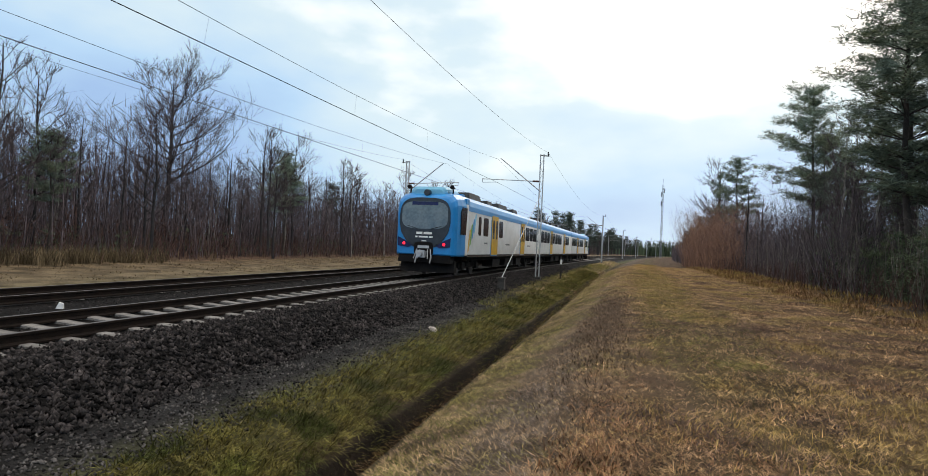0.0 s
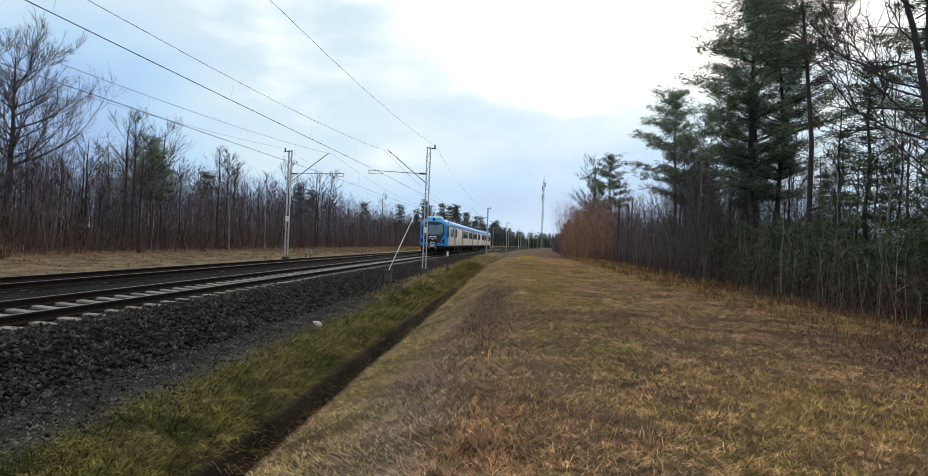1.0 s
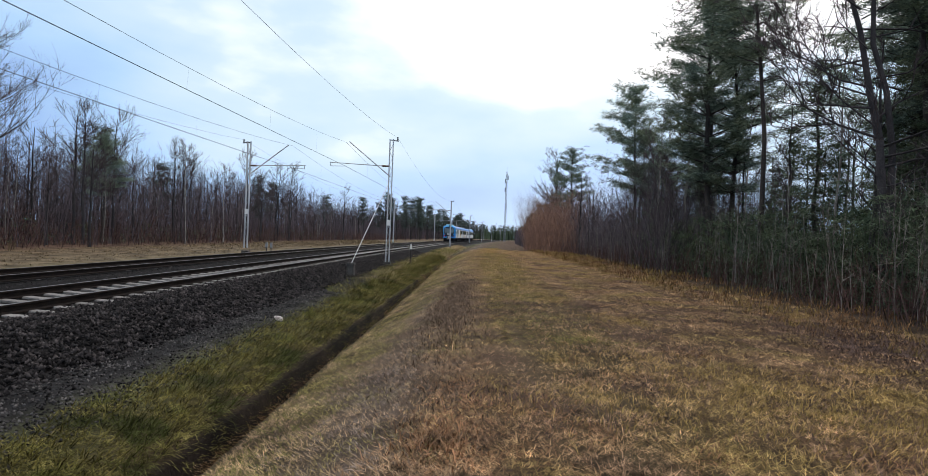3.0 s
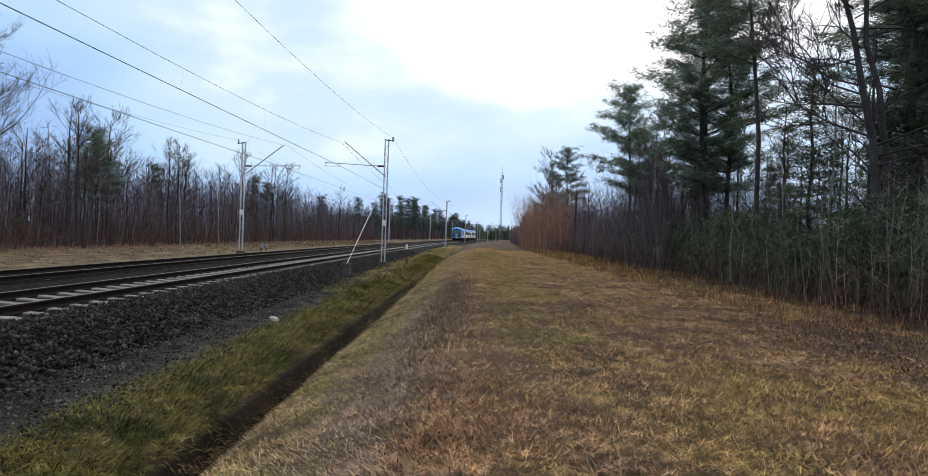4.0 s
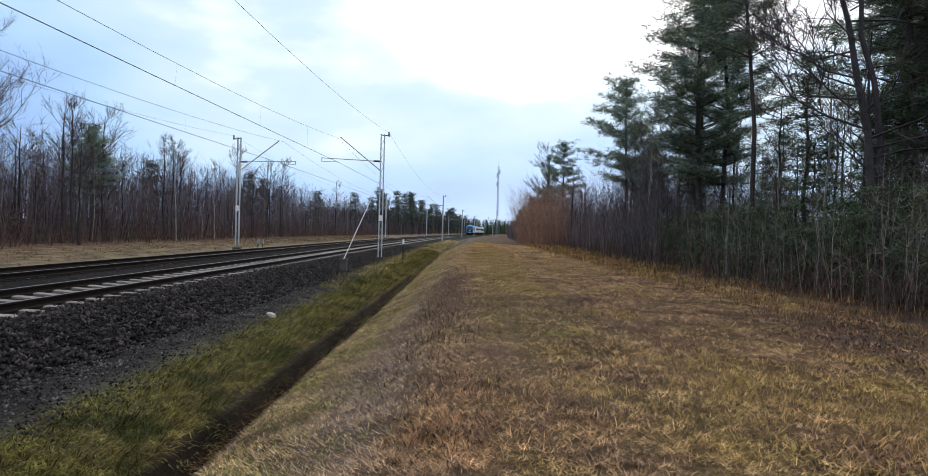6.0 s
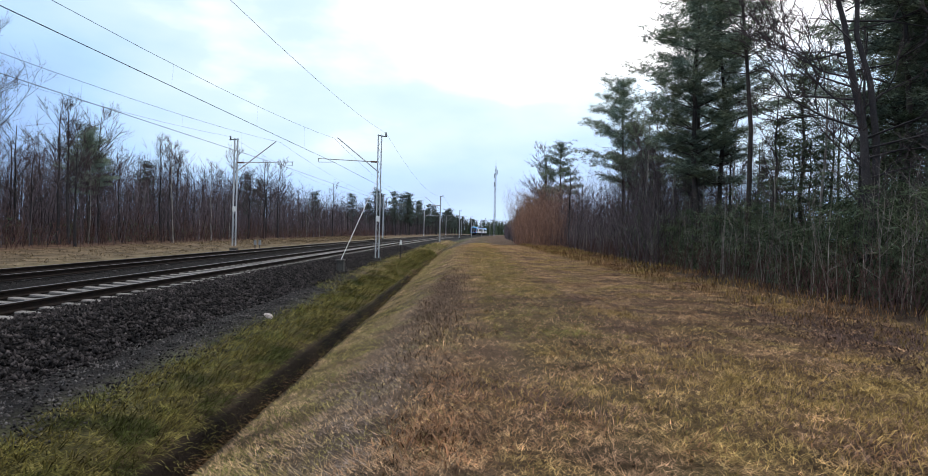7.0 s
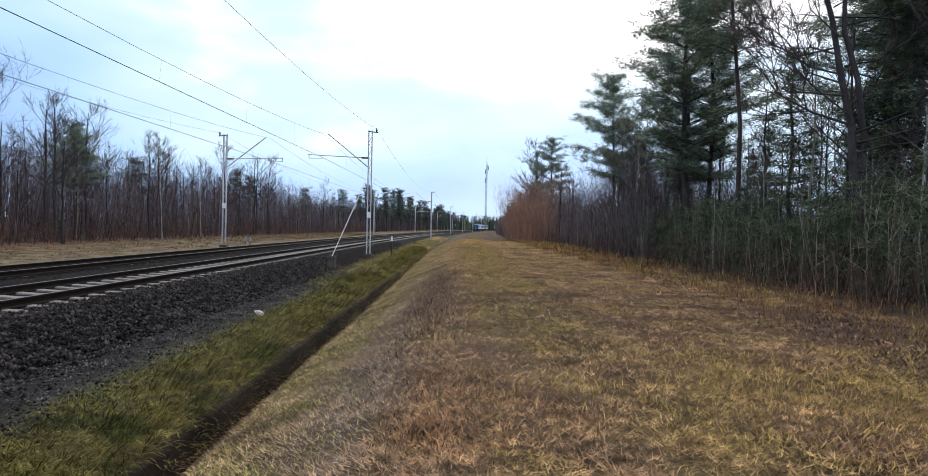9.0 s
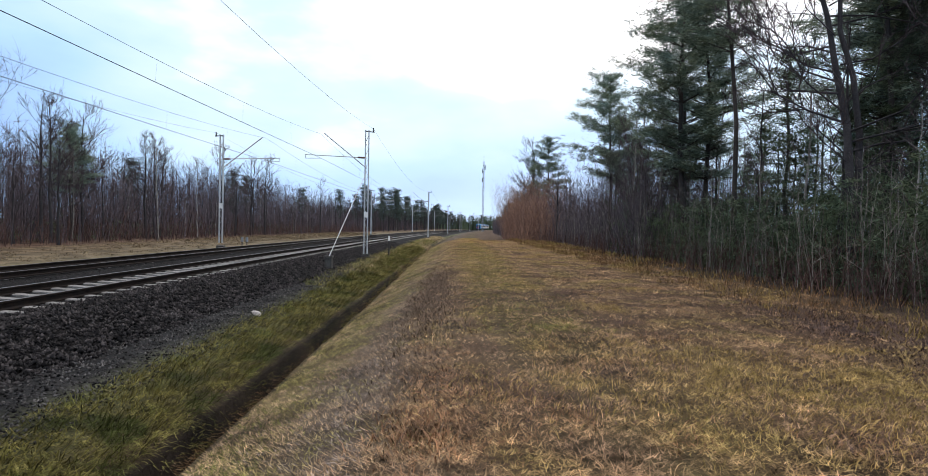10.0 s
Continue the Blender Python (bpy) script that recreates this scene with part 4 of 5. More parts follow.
def left_wood():
    put = BARE.put
    # the front rows along the far side of the line
    y = 6.0
    while y < 330:
        step = 1.0 + y * 0.010
        for row in range(4):
            u = -16.0 - row * 4.5 - RNG.uniform(0, 4.5)
            yy = y + RNG.uniform(-1, 1) * step
            p = on_line(yy, u, 0)
            if row > 0 or y > 90:
                k, put = RNG.choice((0, 0, 1, 1, 2)), LOW.put
            else:
                k, put = RNG.choice((0, 0, 1, 1, 2, 2, 3, 4)), BARE.put
            put(k, p.x, p.y, ground_z(yy, u), RNG.choice((0.5, 0.58, 0.66, 0.73, 0.80, 0.9)) * RNG.uniform(0.9, 1.08) * (1 + 0.05 * row), RNG.uniform(0, 6.28))
        y += step * 2.1
    for yy, u, s in ((55, -27, 0.8), (70, -30, 0.72), (88, -25, 0.75), (104, -30, 0.8), (120, -24, 0.72), (24, -36, 0.75), (140, -22, 0.8), (32, -30, 0.6)):
        p = on_line(yy, u, 0)
        PINES.put(1 if yy < 60 else 4, p.x, p.y, 0.2, s, RNG.uniform(0, 6.28))
    BARE.put(2, -27.3, 38.4, 0.2, 0.84, 1.0)
    BARE.put(0, -24.6, 36.0, 0.2, 0.62, 2.0)
    PINES.put(1, -28.5, 43.0, 0.2, 0.62, 0.5)
    PINES.put(1, -28.0, 22.3, 0.2, 0.48, 2.5)
    yy = 150.0
    while yy < 400:
        for row in range(3):
            u = -13 - row * 4 - RNG.uniform(0, 3)
            p = on_line(yy, u, 0)
            FAR.put(RNG.choice((0, 1, 1, 2)), p.x, p.y, 0.1, RNG.uniform(0.75, 1.1), RNG.uniform(0, 6.28))
        yy += RNG.uniform(5, 8)
    for _ in range(26):
        PINES.put(4, RNG.uniform(-75, 75), RNG.uniform(425, 470), 0.1, RNG.uniform(0.7, 0.95), RNG.uniform(0, 6.28))


left_wood()


def right_wood():
    fixed = [(0, 11.5, 30.4, 1.05), (0, 12.2, 34.0, 0.98), (1, 10.6, 42.5, 0.98), (1, 11.6, 45.5, 0.8), (2, 12.0, 26.0, 1.0), (1, 11.5, 79, 1.06), (0, 12.6, 31.0, 0.95), (3, 13.0, 22.5, 0.62), (0, 15.6, 18.0, 0.9),
             (1, 16.2, 21.5, 1.25), (0, 14.6, 20.0, 1.0), (2, 13.4, 19.0, 0.9), (1, 14.4, 17.6, 0.8), (3, 13.2, 24.0, 1.0), (3, 14.2, 20.5, 0.95), (3, 15.4, 21.5, 1.05), (3, 14.0, 28.0, 0.8), (0, 16.5, 13.5, 0.8),
             (3, 12.5, 34.5, 0.55), (3, 15.5, 18.0, 0.8), (1, 14.8, 40.0, 0.8), (1, 14, 48, 0.7), (1, 16, 55, 0.7), (2, 19, 24, 0.95), (3, 18, 14, 0.8), (3, 17, 25, 0.9)]
    for k, x, y, s in fixed:
        PINES.put(k, x, y, 0.1, s, RNG.uniform(0, 6.28))
    for _ in range(12):
        y = 9 + 52 * RNG.random() ** 1.3
        PINES.put(3, 12.6 + RNG.uniform(0, 5.5), y, 0.05, RNG.uniform(0.42, 0.8), RNG.uniform(0, 6.28))
    for _ in range(14):
        y = 9 + 50 * RNG.random() ** 1.3
        LOW.put(2, 9.4 + RNG.uniform(0, 2.6), y, 0.05, RNG.uniform(0.35, 0.62), RNG.uniform(0, 6.28))
    put = BARE.put
    for x, y, k, s in ((9.8, 84, 2, 1.25), (10.4, 88, 1, 1.3), (11.5, 92, 0, 1.1), (12.0, 40, 4, 1.1), (11.0, 39, 3, 1.0), (11.2, 34, 3, 1.15), (13, 30, 4, 1.0), (12.6, 22, 3, 0.9)):
        put(k, x, y, 0.1, s, RNG.uniform(0, 6.28))
    y = 8.0
    while y < 330:
        for row in range(2):
            x = (11.5 if y < 60 else track_x(y) + 19) + row * 4 + RNG.uniform(0, 4)
            LOW.put(RNG.choice((0, 1, 2)), x, y + RNG.uniform(-2, 2), 0.1, RNG.uniform(0.55, 0.85), RNG.uniform(0, 6.28))
        y += 1.9 + y * 0.02
    for y in range(100, 380, 16):
        PINES.put(4, track_x(y) + 20 + RNG.uniform(-1, 5), y, 0.1, RNG.uniform(0.7, 0.95), RNG.uniform(0, 6.28))


right_wood()


def fork_tree():
    """The large dark tree with two rising stems and long level limbs."""
    rng = random.Random(77)
    g, tw = Geo(), Geo()
    stems = [[(0, 0, -0.3), (-0.06, 0, 1.6), (-0.2, 0, 3.2), (-0.28, 0.1, 4.8), (-0.62, 0.1, 6.4), (-0.85, 0.2, 8.0), (-1.35, 0.2, 9.8), (-1.5, 0.3, 12.0), (-2.0, 0.3, 15.0)],
             [(-0.03, 0.1, 1.2), (0.12, 0.2, 3.0), (0.10, 0.2, 4.6), (-0.15, 0.1, 6.2), (-0.55, 0.1, 7.6), (-0.62, 0, 9.4), (-0.35, 0, 11.5), (-0.3, -0.1, 14.5)]]
    for st, r in zip(stems, (0.155, 0.12)):
        for i in range(len(st) - 1):
            g.tube(st[i], st[i + 1], r * (1 - 0.10 * i), r * (1 - 0.10 * (i + 1)), 8)
    for k in range(38):
        z = 3.4 + 11.0 * k / 38
        a = (180 if rng.random() < 0.62 else 0) + rng.uniform(-45, 45)
        x = float(np.interp(z, [0, 6, 9, 12, 15], [0, -0.4, -1.0, -1.4, -1.9]))
        grow(g, tw, rng, (x, 0.1, z), (math.cos(radians(a)), math.sin(radians(a)), rng.uniform(-0.05, 0.4)), rng.uniform(2.2, 4.8), rng.uniform(0.028, 0.05), 2, 1.0, (3, 5), 0.8, 0.12, 0.010, 4)
    t = thing("old_tree", "large dark leafless tree with two stems and level limbs", "tree", m=pose(11.55, 17.4, 0.05, 0, 0, -10))
    part("trunk", g, "bark_dark", t, smooth=True)
    part("crown", tw, "twig", t, "bare fine twigs")


fork_tree()


# ---------------------------------------------------------------- brush
def brush(name, seed, count, spot, height, mat, label, forks=4, r=0.008, sway=0.25):
    rng = random.Random(seed)
    g = Geo()
    for _ in range(count):
        x, y, z = spot(rng)
        h = height * rng.uniform(0.45, 1.15)
        e = Vector((rng.uniform(-1, 1) * sway, rng.uniform(-1, 1) * sway, 1)) * h
        b = Vector((x, y, z - 0.05))
        m = b + e * 0.5 + Vector((rng.uniform(-1, 1), rng.uniform(-1, 1), 0)) * h * 0.06
        g.tube(b, m, r * 1.6, r, 3)
        g.tube(m, b + e, r, 0.0, 3)
        for _ in range(forks):
            f = rng.uniform(0.25, 0.95)
            s = b.lerp(m, f * 2) if f < 0.5 else m.lerp(b + e, f * 2 - 1)
            d = Vector((rng.uniform(-1, 1), rng.uniform(-1, 1), rng.uniform(0.3, 1.3))).normalized()
            g.tube(s, s + d * h * rng.uniform(0.12, 0.32), r * 0.8, 0.0, 3)
    return stuff(name, g, mat, label, "brush")


def spot_right(y0, y1, a, b):
    def spot(rng):
        y = y0 + (y1 - y0) * rng.random() ** 1.5
        x = (9.0 if y < 60 else 9.0 + (track_x(y) + 15.6 - 9.0) * min(1, (y - 60) / 60)) + rng.uniform(a, b)
        return x, y, 0.02
    return spot


def spot_left(y0, y1, a, b, power=1.4):
    def spot(rng):
        y = y0 + (y1 - y0) * rng.random() ** power
        u = -15.4 - rng.uniform(a, b)
        p = on_line(y, u, ground_z(y, u))
        return p.x, p.y, p.z
    return spot


def spot_bush(cx, cy, rx, ry):
    def spot(rng):
        a, k = rng.uniform(0, 6.28), math.sqrt(rng.random())
        return cx + rx * k * math.cos(a), cy + ry * k * math.sin(a), 0.03
    return spot


brush("brush", 1, 1900, spot_right(7, 80, -0.3, 4.0), 1.5, "brush_red", "tangle of thin brown leafless shoots at the wood's edge", 6, 0.008, 0.4)
brush("brush", 2, 160, spot_right(10, 80, 0.0, 6.0), 3.9, "brush_pale", "tall thin leafless saplings before the pines", 9, 0.007, 0.22)
brush("brush", 3, 1100, spot_bush(9.0, 84, 3.3, 20), 7.2, "brush_orange", "dense orange-brown willow brush beside the path", 13, 0.010, 0.36)
brush("brush", 4, 2500, spot_left(4, 170, 0, 5), 1.5, "brush_red", "low reddish brown brush along the bare wood", 6, 0.012, 0.4)
brush("brush", 5, 2600, spot_left(4, 260, 1, 14), 6.0, "brush_grey", "dense grey-brown undergrowth in the bare wood", 7, 0.016, 0.2)
brush("brush", 6, 1500, spot_right(80, 330, 0, 6), 4.5, "brush_grey", "far leafless brush along the path", 6, 0.02, 0.2)
brush("brush", 7, 1200, spot_right(6, 60, 0.5, 7.0), 1.2, "brush_red", "low reddish brush on leaf litter", 5, 0.008, 0.4)


def far_wood(name, seed, count, spot, lo, hi, mat, label, forks=10, thick=1.0):
    """Depths of a wood: thousands of upright stems and bushy shoots that close it behind the nearer trees."""
    rng = random.Random(seed)
    g = Geo()
    for _ in range(count):
        x, y, z = spot(rng)
        h, w = rng.uniform(lo, hi), rng.uniform(0.02, 0.055) * thick
        t = Vector((x + rng.uniform(-1.1, 1.1), y + rng.uniform(-0.6, 0.6), z + h))
        b = Vector((x, y, z - 0.2))
        g.tube(b, t, w, 0.0, 3)
        for _ in range(forks):
            s = b.lerp(t, rng.uniform(0.2, 0.97))
            d = Vector((rng.uniform(-1, 1), rng.uniform(-1, 1), rng.uniform(0.1, 1.2))).normalized()
            g.tube(s, s + d * rng.uniform(0.6, 2.0), w * 0.35, 0.0, 3)
    return stuff(name, g, mat, label, "far wood")


far_wood("far_wood", 1, 6200, spot_left(0, 330, 7, 34, 1.9), 5.2, 10.2, "brush_grey", "dense depth of the bare wood behind its edge", 16, 1.3)
far_wood("far_wood", 2, 2200, spot_left(0, 330, 4, 24, 1.9), 1.2, 2.8, "brush_red", "reddish undergrowth deep in the bare wood", 8, 1.6)
far_wood("far_wood", 3, 1800, spot_right(4, 120, 6, 24), 2.5, 6.0, "brush_grey", "bare undergrowth deep in the pine wood", 14, 0.5)


def thicket(name, seed, count, spot, top, mat, label):
    """Evergreen undergrowth: needle clumps on short shoots from the ground up."""
    rng = random.Random(seed)
    g = Geo()
    for _ in range(count):
        x, y, z = spot(rng)
        zz = z + top * rng.random() ** 1.3 * (0.55 + 0.45 * noise.noise((x * 0.35, y * 0.3, 5.0)))
        g.tube((x + rng.uniform(-0.3, 0.3), y, max(z, zz - 0.8)), (x, y, zz), 0.012, 0.004, 3)
        tuft(g, rng, Vector((x, y, zz)), rng.uniform(0.18, 0.38), 19, 0.9)
    return stuff(name, g, mat, label, "undergrowth")


thicket("thicket", 4, 6500, spot_right(7, 40, 0.9, 7.5), 5.4, "spruce", "dark green evergreen thicket under the pines")
thicket("thicket", 5, 900, spot_left(20, 120, 3, 12), 2.4, "spruce", "scattered green young conifers in the bare wood")
brush("brush", 9, 1600, spot_right(32, 95, 0.4, 8), 6.8, "brush_grey", "mauve-grey twigs of young bare trees at the wood's edge", 10, 0.010, 0.3)
brush("brush", 8, 220, spot_right(8, 60, -0.1, 2.6), 3.8, "brush_pale", "pale thin birch saplings at the wood's edge", 7, 0.007, 0.10)
far_wood("far_wood", 4, 2200, spot_right(60, 330, 2, 20), 3.0, 7.0, "brush_grey", "far bare wood along the path")


def spot_end(rng):
    return rng.uniform(-110, 110), rng.uniform(430, 500), 0.2


far_wood("far_wood", 5, 1800, spot_end, 6.0, 12.0, "spruce", "dark wood at the end of the line", 6, 14.0)


# ---------------------------------------------------------------- grass
def bare(u, y):
    """Where the turf is worn thin on the slope."""
    return 0.6 * math.exp(-((u - 7.9) / 0.55) ** 2 - ((y - 5.6) / 1.6) ** 2)


LUMP_U, LUMP_Y = np.arange(-17, 21, 0.2), np.arange(-2, 125, 0.3)
LUMP = np.array([[ground_z(y, u) for u in LUMP_U] for y in LUMP_Y])


def ground_zs(y, u):
    """ground_z for arrays, from a grid; near the ditch from its profile."""
    fu, fy = np.clip((u - LUMP_U[0]) / 0.2, 0, len(LUMP_U) - 1.01), np.clip((y - LUMP_Y[0]) / 0.3, 0, len(LUMP_Y) - 1.01)
    iu, iy = fu.astype(int), fy.astype(int)
    a, b = fu - iu, fy - iy
    return (LUMP[iy, iu] * (1 - a) + LUMP[iy, iu + 1] * a) * (1 - b) + (LUMP[iy + 1, iu] * (1 - a) + LUMP[iy + 1, iu + 1] * a) * b


def on_lines(y, u):
    d = -0.02 + 3.5e-4 * y
    k = 1 / np.hypot(1, d)
    return -8.6 - 0.02 * y + 1.75e-4 * y * y + u * k, y - u * d * k


def blades(name, seed, count, spot, length, width, mat, label, lean=(0.0, 0.0), wild=0.6, upright=0.7, bent=True, clump=9):
    """Blades of grass in loose clumps; a bent blade has a stem and a drooping tip, a short one is a single spike."""
    rng, py = np.random.default_rng(seed), random.Random(seed)
    n = max(1, count // clump)
    heads = []
    while len(heads) < n:
        u, y = spot(py)
        if bare(u, y) < py.random():
            heads.append((u, y))
    heads = np.repeat(np.array(heads), clump, axis=0)
    n = len(heads)
    spread = (0.09 + 0.004 * np.abs(heads[:, 1]))[:, None]
    heads = heads + rng.normal(0, 1, (n, 2)) * spread
    u, y = heads[:, 0], heads[:, 1]
    x, yy = on_lines(y, u)
    p = np.stack([x, yy, ground_zs(y, u) - 0.01], 1)
    k = 1 + np.maximum(0, y - 12) * 0.05
    L = (length * rng.uniform(0.5, 1.3, n) * (1 + 0.3 * (k - 1)))[:, None]
    w = (width * rng.uniform(0.7, 1.3, n) * k)[:, None]
    a = rng.uniform(0, 6.283, n)
    e = np.stack([np.cos(a) * wild + lean[0], np.sin(a) * wild + lean[1], np.full(n, upright)], 1)
    e /= np.linalg.norm(e, axis=1)[:, None]
    s = np.stack([-np.sin(a), np.cos(a), np.zeros(n)], 1) * w
    if bent:
        m = p + e * L * 0.55
        t = e + np.stack([e[:, 0], e[:, 1], np.full(n, -0.7)], 1) * 0.7
        t = m + t / np.linalg.norm(t, axis=1)[:, None] * L * 0.5
        v = np.stack([p - s, p + s, m + s * 0.7, m - s * 0.7, t], 1).reshape(-1, 3)
        b = np.arange(n) * 5
        loops = np.stack([b, b + 1, b + 2, b + 3, b + 3, b + 2, b + 4], 1).ravel()
        sizes = np.tile([4, 3], n)
    else:
        v = np.stack([p - s, p + s, p + e * L], 1).reshape(-1, 3)
        loops, sizes = np.arange(3 * n), np.full(n, 3)
    me = mesh_of(name, v, loops, sizes)
    me.materials.append(M[mat])
    return tagged(new(name, me), label, "grass", "", "stuff")


def mesh_of(name, v, loops, sizes):
    me = bpy.data.meshes.new(name)
    me.vertices.add(len(v))
    me.vertices.foreach_set("co", np.asarray(v, np.float32).ravel())
    me.loops.add(len(loops))
    me.loops.foreach_set("vertex_index", np.asarray(loops, np.int32))
    me.polygons.add(len(sizes))
    me.polygons.foreach_set("loop_start", np.concatenate([[0], np.cumsum(sizes)[:-1]]).astype(np.int32))
    me.update(calc_edges=True)
    me.validate()
    return me


def strip(u0, u1, y0, y1, power=1.8):
    def spot(r):
        y = y0 + (y1 - y0) * r.random() ** power
        return r.uniform(u0, u1) + (ditch_shift(y) if u1 < 7 else 0), y
    return spot


blades("bank_grass", 1, 60000, strip(4.3, 5.66, 2.5, 60, 2.0), 0.25, 0.005, "grass_green", "long green and yellow grass laid over on the bank", (0.5, -0.4), 0.45, 0.30, True, 18)
blades("ditch_grass", 2, 16000, strip(5.68, 5.79, 2.5, 70), 0.12, 0.004, "grass_edge", "brown grass hanging over the ditch's edge", (0.5, -0.1), 0.3, -0.05)
blades("ditch_grass", 18, 7000, strip(5.62, 5.77, 2.5, 60), 0.11, 0.004, "grass_tan", "tan grass bent over the ditch", (0.5, -0.15), 0.4, 0.2)
blades("far_bank_grass", 19, 9000, strip(3.6, 5.5, 26, 120, 1.3), 0.16, 0.006, "grass_tan", "straw-coloured grass on the bank further along", (0.2, -0.2), 0.6, 0.5)
blades("far_bank_grass", 20, 6000, strip(3.4, 5.2, 20, 90, 1.3), 0.18, 0.006, "grass_green", "green weeds on the bank beside the masts", (0.1, -0.1), 0.6, 0.7)
blades("lip_grass", 14, 12000, strip(6.08, 6.22, 2.6, 60), 0.075, 0.004, "grass_tan", "pale tan grass along the ditch's far lip", (0.1, 0.0), 0.7, 0.6)
blades("slope_green_grass", 15, 26000, strip(6.12, 7.1, 2.6, 60, 1.9), 0.08, 0.0042, "grass_green", "short olive grass low on the ditch slope", (-0.2, -0.2), 0.8, 0.5)
blades("slope_grass", 3, 130000, strip(6.12, 8.6, 2.8, 70, 2.1), 0.085, 0.005, "grass_tan", "short tan grass and dry stems on the ditch slope", (0, 0), 0.95, 0.4, False)
blades("long_grass", 11, 5000, strip(8.2, 17.0, 3.0, 60, 1.8), 0.12, 0.004, "grass_dry", "longer dry stems standing in the mown grass", (0, 0), 0.6, 0.9)
blades("path_grass", 4, 440000, strip(8.0, 17.2, 2.8, 75, 2.1), 0.105, 0.005, "grass_dry", "flattened dry yellow-brown grass on the path", (0, 0), 1.0, 0.34, False)
blades("edge_grass", 5, 14000, strip(15.2, 19.0, 5, 80, 1.6), 0.22, 0.005, "grass_edge", "tall dry grass before the wood", (0, 0), 0.5, 0.9)
blades("verge_grass", 6, 12000, strip(-15.6, -8.0, 4, 120, 1.4), 0.16, 0.010, "grass_verge", "pale dry grass strip beyond the far track", (0, 0), 0.8, 0.6)
blades("path_straw_grass", 27, 16000, strip(8.9, 10.9, 15, 85, 1.2), 0.09, 0.005, "grass_gold", "pale trodden straw grass along the path", (0, 0), 0.8, 0.5)
blades("weed_patch", 28, 12000, lambda r: (15.6 + r.gauss(0, 0.8), 9.5 + r.gauss(0, 2.0)), 0.12, 0.006, "weeds", "dark withered weeds before the wood", (0, 0), 0.8, 0.6)
blades("path_green_grass", 9, 20000, strip(8.9, 11.2, 9, 60, 1.3), 0.11, 0.005, "grass_green", "short yellow-green grass along the trodden path", (0, 0), 0.8, 0.5)
blades("reeds", 10, 2200, lambda r: (-15.0 + r.gauss(0, 0.6), 19 + r.gauss(0, 3.5)), 0.7, 0.010, "grass_verge", "tall tan dry grass clump at the wood's edge", (0, 0), 0.35, 1.0)
blades("path_grass", 12, 120000, strip(6.2, 17.2, -6, 3.4, 1.0), 0.12, 0.009, "grass_dry", "flattened dry grass about the standing place", (0, 0), 0.9, 0.55, False)
blades("bank_grass", 13, 14000, strip(4.3, 5.66, -7, 3.2, 1.0), 0.27, 0.0055, "grass_green", "long green grass on the bank", (0.5, -0.4), 0.5, 0.32, True, 14)


def patches(seed, count, x0, x1, y0, y1, size):
    """Spots gathered in uneven patches on the path's meadow."""
    r0 = random.Random(seed)
    mids = [(r0.uniform(x0, x1), y0 + (y1 - y0) * r0.random() ** 1.6, r0.uniform(0.4, 1.0) * size) for _ in range(count)]

    def spot(r):
        x, y, s = r.choice(mids)
        return x + r.gauss(0, s * 0.8), y + r.gauss(0, s)
    return spot


blades("gold_grass", 25, 9000, lambda r: (12.4 + r.gauss(0, 1.1), 5.4 + r.gauss(0, 1.1)), 0.12, 0.003, "grass_gold", "golden grass standing in a broad patch on the meadow", (0.2, -0.1), 0.7, 0.7)
blades("weed_patch", 26, 9000, lambda r: (11.0 + r.gauss(0, 1.5), 13.0 + r.gauss(0, 1.3)), 0.09, 0.006, "weeds", "dark withered weeds in a band across the meadow", (0, 0), 0.9, 0.5)
blades("gold_grass", 21, 8000, patches(31, 26, 9.2, 16.6, 4.5, 45, 0.55), 0.12, 0.0032, "grass_gold", "golden longer grass in patches on the meadow", (0.2, -0.1), 0.7, 0.7)
blades("weed_patch", 22, 18000, patches(32, 42, 8.8, 16.8, 5.5, 50, 0.6), 0.09, 0.006, "weeds", "withered brown weeds in patches on the meadow", (0, 0), 0.9, 0.6)
blades("meadow_green_grass", 24, 7000, patches(34, 22, 8.8, 15.5, 4.0, 40, 0.6), 0.08, 0.0036, "grass_green", "short olive green grass in patches on the meadow", (0, 0), 0.9, 0.5)
blades("rust_grass", 23, 5000, patches(33, 18, 8.4, 15.0, 4.0, 35, 0.4), 0.10, 0.0036, "grass_red", "rust-coloured dry grass in small patches", (0, 0), 0.8, 0.6)
blades("heath", 7, 10000, lambda r: (8.15 + r.gauss(0, 0.25), 14 + r.gauss(0, 4.5)), 0.15, 0.005, "heather", "dark dry heath along the crest of the slope", (0, 0), 0.7, 0.8)
blades("red_grass", 8, 420, lambda r: (8.35 + r.gauss(0, 0.12), 4.5 + r.gauss(0, 0.25)), 0.15, 0.005, "grass_red", "tuft of reddish dry grass beside the path", (0, 0), 0.6, 0.8)


blades("bare_patch_stems", 16, 9000, lambda r: (7.75 + r.gauss(0, 0.4), 6.0 + r.gauss(0, 1.5)), 0.08, 0.007, "litter", "greyish dead stems and moss on the worn slope", (0, 0), 1.0, 0.25, False)
blades("red_grass", 17, 2600, lambda r: (8.45 + r.gauss(0, 0.3), 5.2 + r.gauss(0, 1.0)), 0.10, 0.0045, "grass_red", "reddish dry grass along the path's edge", (0, 0), 0.8, 0.6)


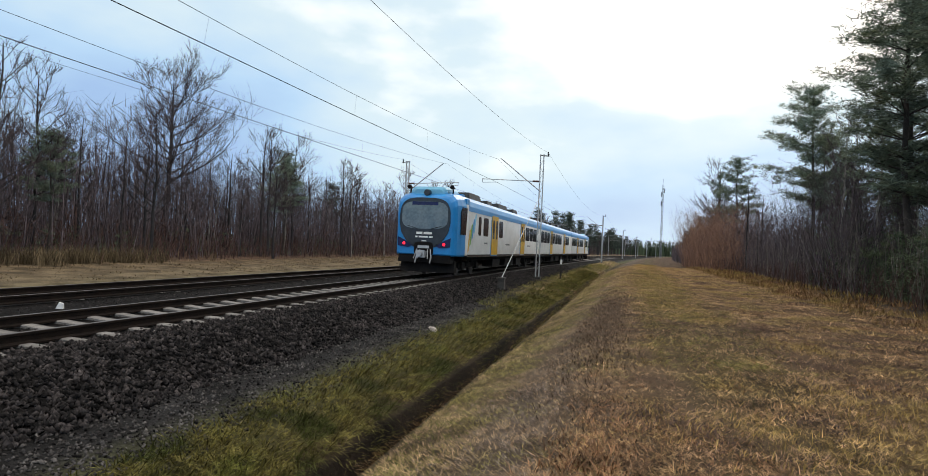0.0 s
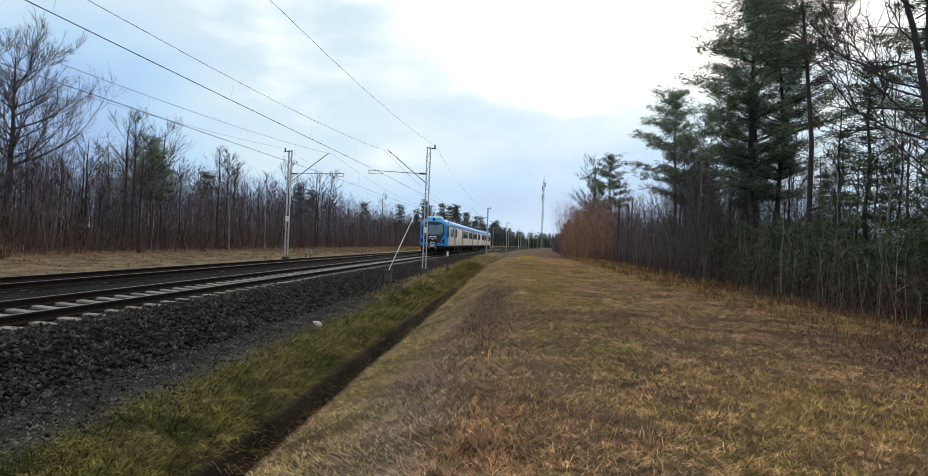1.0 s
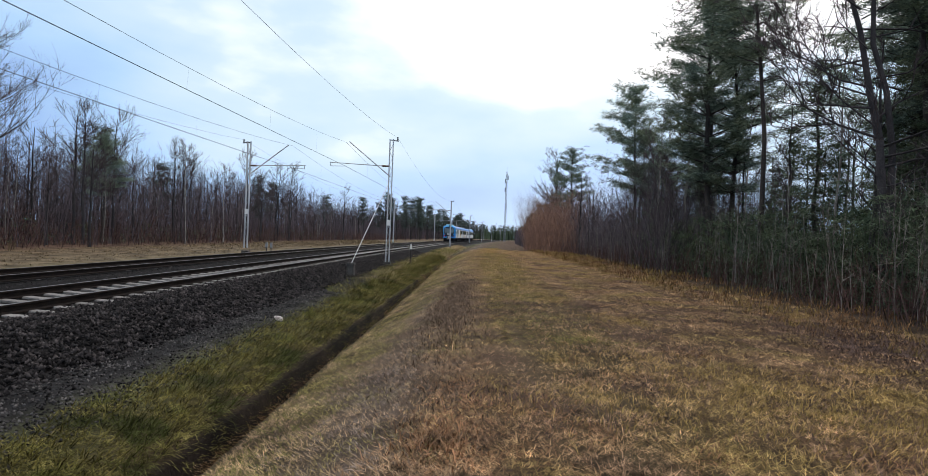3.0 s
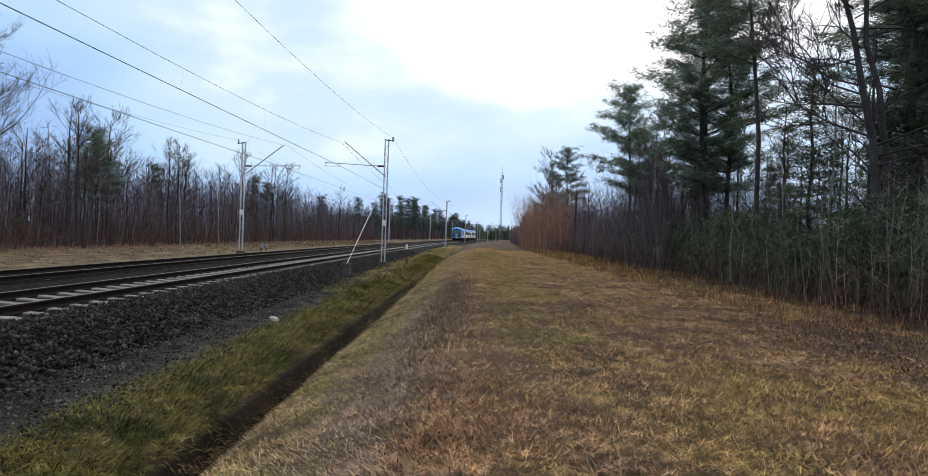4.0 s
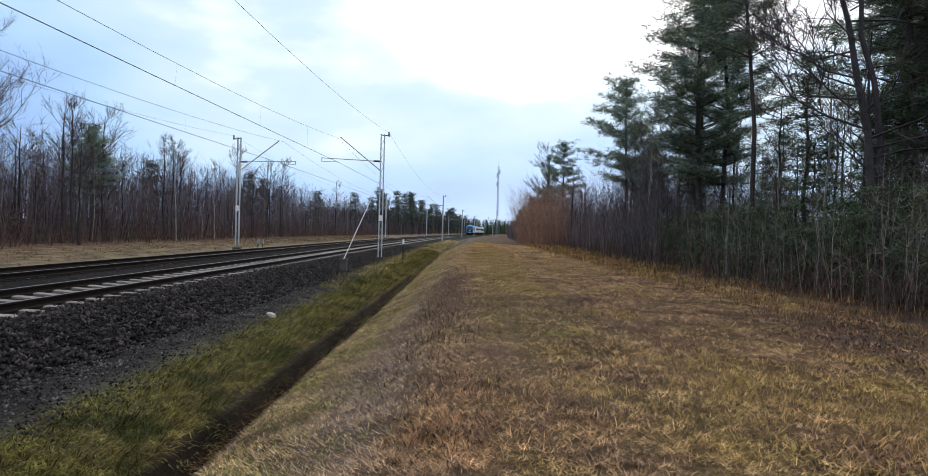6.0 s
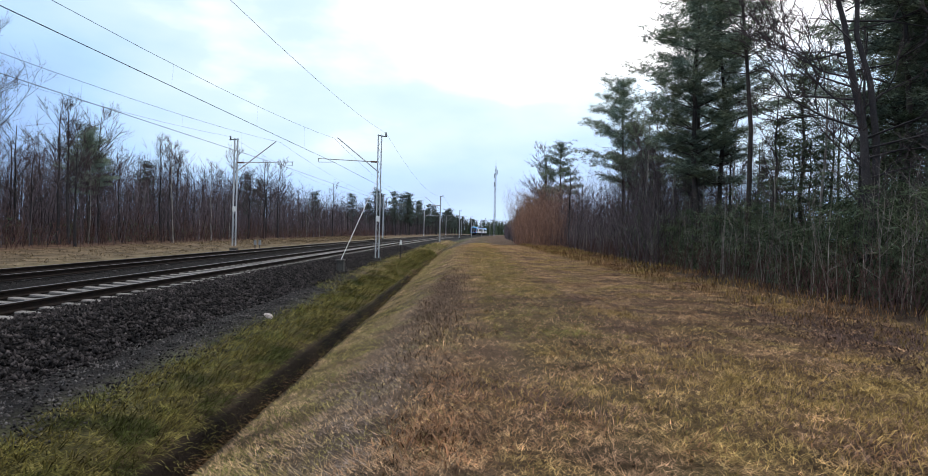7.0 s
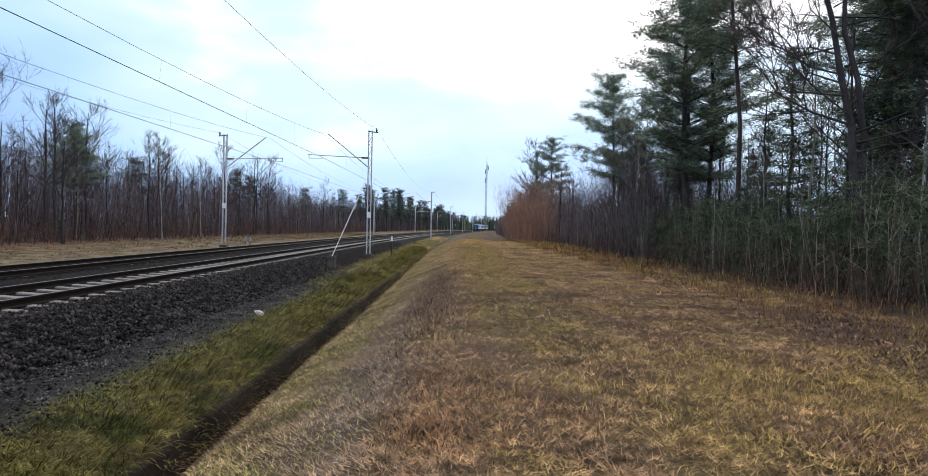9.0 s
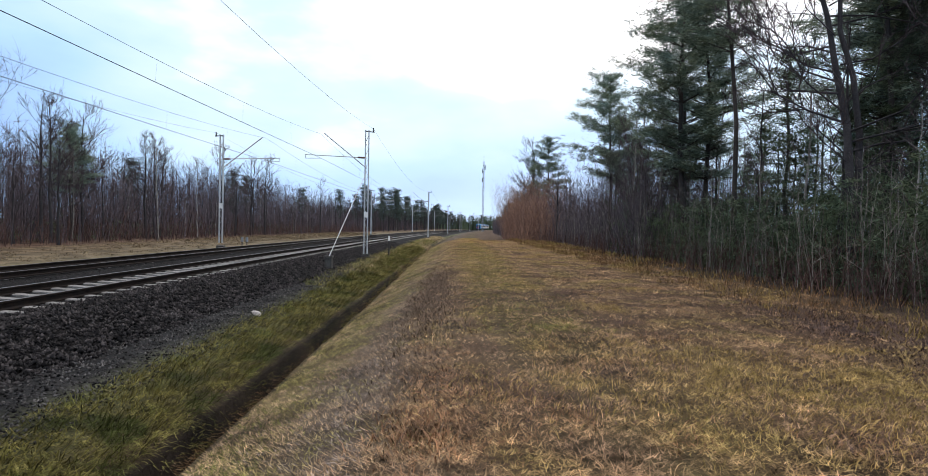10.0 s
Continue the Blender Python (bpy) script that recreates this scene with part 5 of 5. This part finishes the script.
# ---------------------------------------------------------------- ballast stones
def stones(name, seed, count, spot, size, label, mat="stone"):
    rng, py = np.random.default_rng(seed), random.Random(seed)
    c = np.array([spot(py) for _ in range(count)])
    x, y = on_lines(c[:, 1], c[:, 0])
    c = np.stack([x, y, c[:, 2]], 1)
    s = size * rng.uniform(0.55, 1.3, (count, 1, 1))
    d = np.array([(1, 0, 0), (-1, 0, 0), (0, 1, 0), (0, -1, 0), (0, 0, 1), (0, 0, -1)], float)[None]
    v = c[:, None] + d * s * rng.uniform(0.55, 1.1, (count, 6, 1)) + rng.uniform(-1, 1, (count, 6, 3)) * s * 0.35
    f = np.array([(0, 2, 4), (2, 1, 4), (1, 3, 4), (3, 0, 4), (2, 0, 5), (1, 2, 5), (3, 1, 5), (0, 3, 5)])
    loops = (np.arange(count)[:, None, None] * 6 + f[None]).ravel()
    me = mesh_of(name, v.reshape(-1, 3), loops, np.full(count * 8, 3))
    me.materials.append(M[mat])
    return tagged(new(name, me), label, "ballast stones", "", "stuff")


def ballast_top(u):
    return float(np.interp(u, [-6.6, -5.9, -2.6, -2.1, -1.7, 1.55, 1.95, 2.75, 3.3], [-0.45, -0.07, -0.06, -0.10, -0.05, -0.035, -0.07, -0.32, -0.42]))


def spot_shoulder(rng):
    y, u = 2 + 60 * rng.random() ** 1.7, rng.uniform(1.0, 3.35)
    return u, y, ballast_top(u) + 0.01


def spot_between(rng):
    y, u = 4 + 40 * rng.random() ** 1.6, rng.uniform(-6.2, 1.3)
    return u, y, ballast_top(u) - 0.006


def spot_cess(rng):
    y, u = 2 + 45 * rng.random() ** 1.7, rng.uniform(3.2, 4.7)
    return u, y, ground_z(y, u) + 0.004


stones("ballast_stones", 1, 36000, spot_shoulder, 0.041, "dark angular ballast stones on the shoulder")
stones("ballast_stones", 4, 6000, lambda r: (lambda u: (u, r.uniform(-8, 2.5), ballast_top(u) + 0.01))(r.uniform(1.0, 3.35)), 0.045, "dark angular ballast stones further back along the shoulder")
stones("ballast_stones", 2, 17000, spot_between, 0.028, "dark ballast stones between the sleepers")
stones("gravel_stones", 3, 17000, spot_cess, 0.023, "fine grey gravel beside the ballast", "gravel")


# ---------------------------------------------------------------- sleepers, one object each
def make_sleepers(track, u, y0, count, lift):
    g = Geo()
    sec = [(-1.22, -0.035), (-1.25, -0.2), (1.25, -0.2), (1.22, -0.035), (1.1, -0.012), (0.62, 0.0), (0.3, -0.02), (-0.3, -0.02), (-0.62, 0.0), (-1.1, -0.012)]
    k = len(g.v)
    for y, s in ((-0.105, 1.0), (-0.075, 1.0), (0.075, 1.0), (0.105, 1.0)):
        g.v += [(x * (0.995 if abs(y) > 0.1 else 1), y, z - (0.012 if abs(y) > 0.1 and z > -0.1 else 0)) for x, z in sec]
    n = len(sec)
    for j in range(3):
        for i in range(n):
            a, b = k + j * n + i, k + j * n + (i + 1) % n
            g.f.append((b, a, a + n, b + n))
    g.f += [tuple(range(n)), tuple(3 * n + n - 1 - i for i in range(n))]
    me = g.mesh("sleeper", M["sleeper"])
    for i in range(count):
        y = y0 + 0.6 * i
        ob = new("sleeper", me)
        ob.parent = track
        p = on_line(y, u, RAIL_Z - 0.168 + lift)
        ob.matrix_basis = Matrix.Translation(p) @ Matrix.Rotation(radians(heading(y)), 4, "Z")


make_sleepers(near_track, 0.0, -6.0, 290, 0.027)
make_sleepers(far_track, FAR_U, -6.0, 250, -0.045)


# ---------------------------------------------------------------- motion of the train
def motions():
    speed, start = 36.4, 24.2
    for i, car in enumerate(CARS):
        rows = []
        for k in range(41):
            t = k * 0.25
            y = start + speed * t + i * CAR_LEN
            a, b = on_line(y + 3.6, 0, RAIL_Z), on_line(y + CAR_LEN - 3.6, 0, RAIL_Z)
            d = (b - a).normalized()
            o = a - d * 3.6
            rows.append((t, pose(o.x, o.y, o.z, 0, 0, math.degrees(math.atan2(-d.x, d.y)))))
        walk(car, rows)


motions()
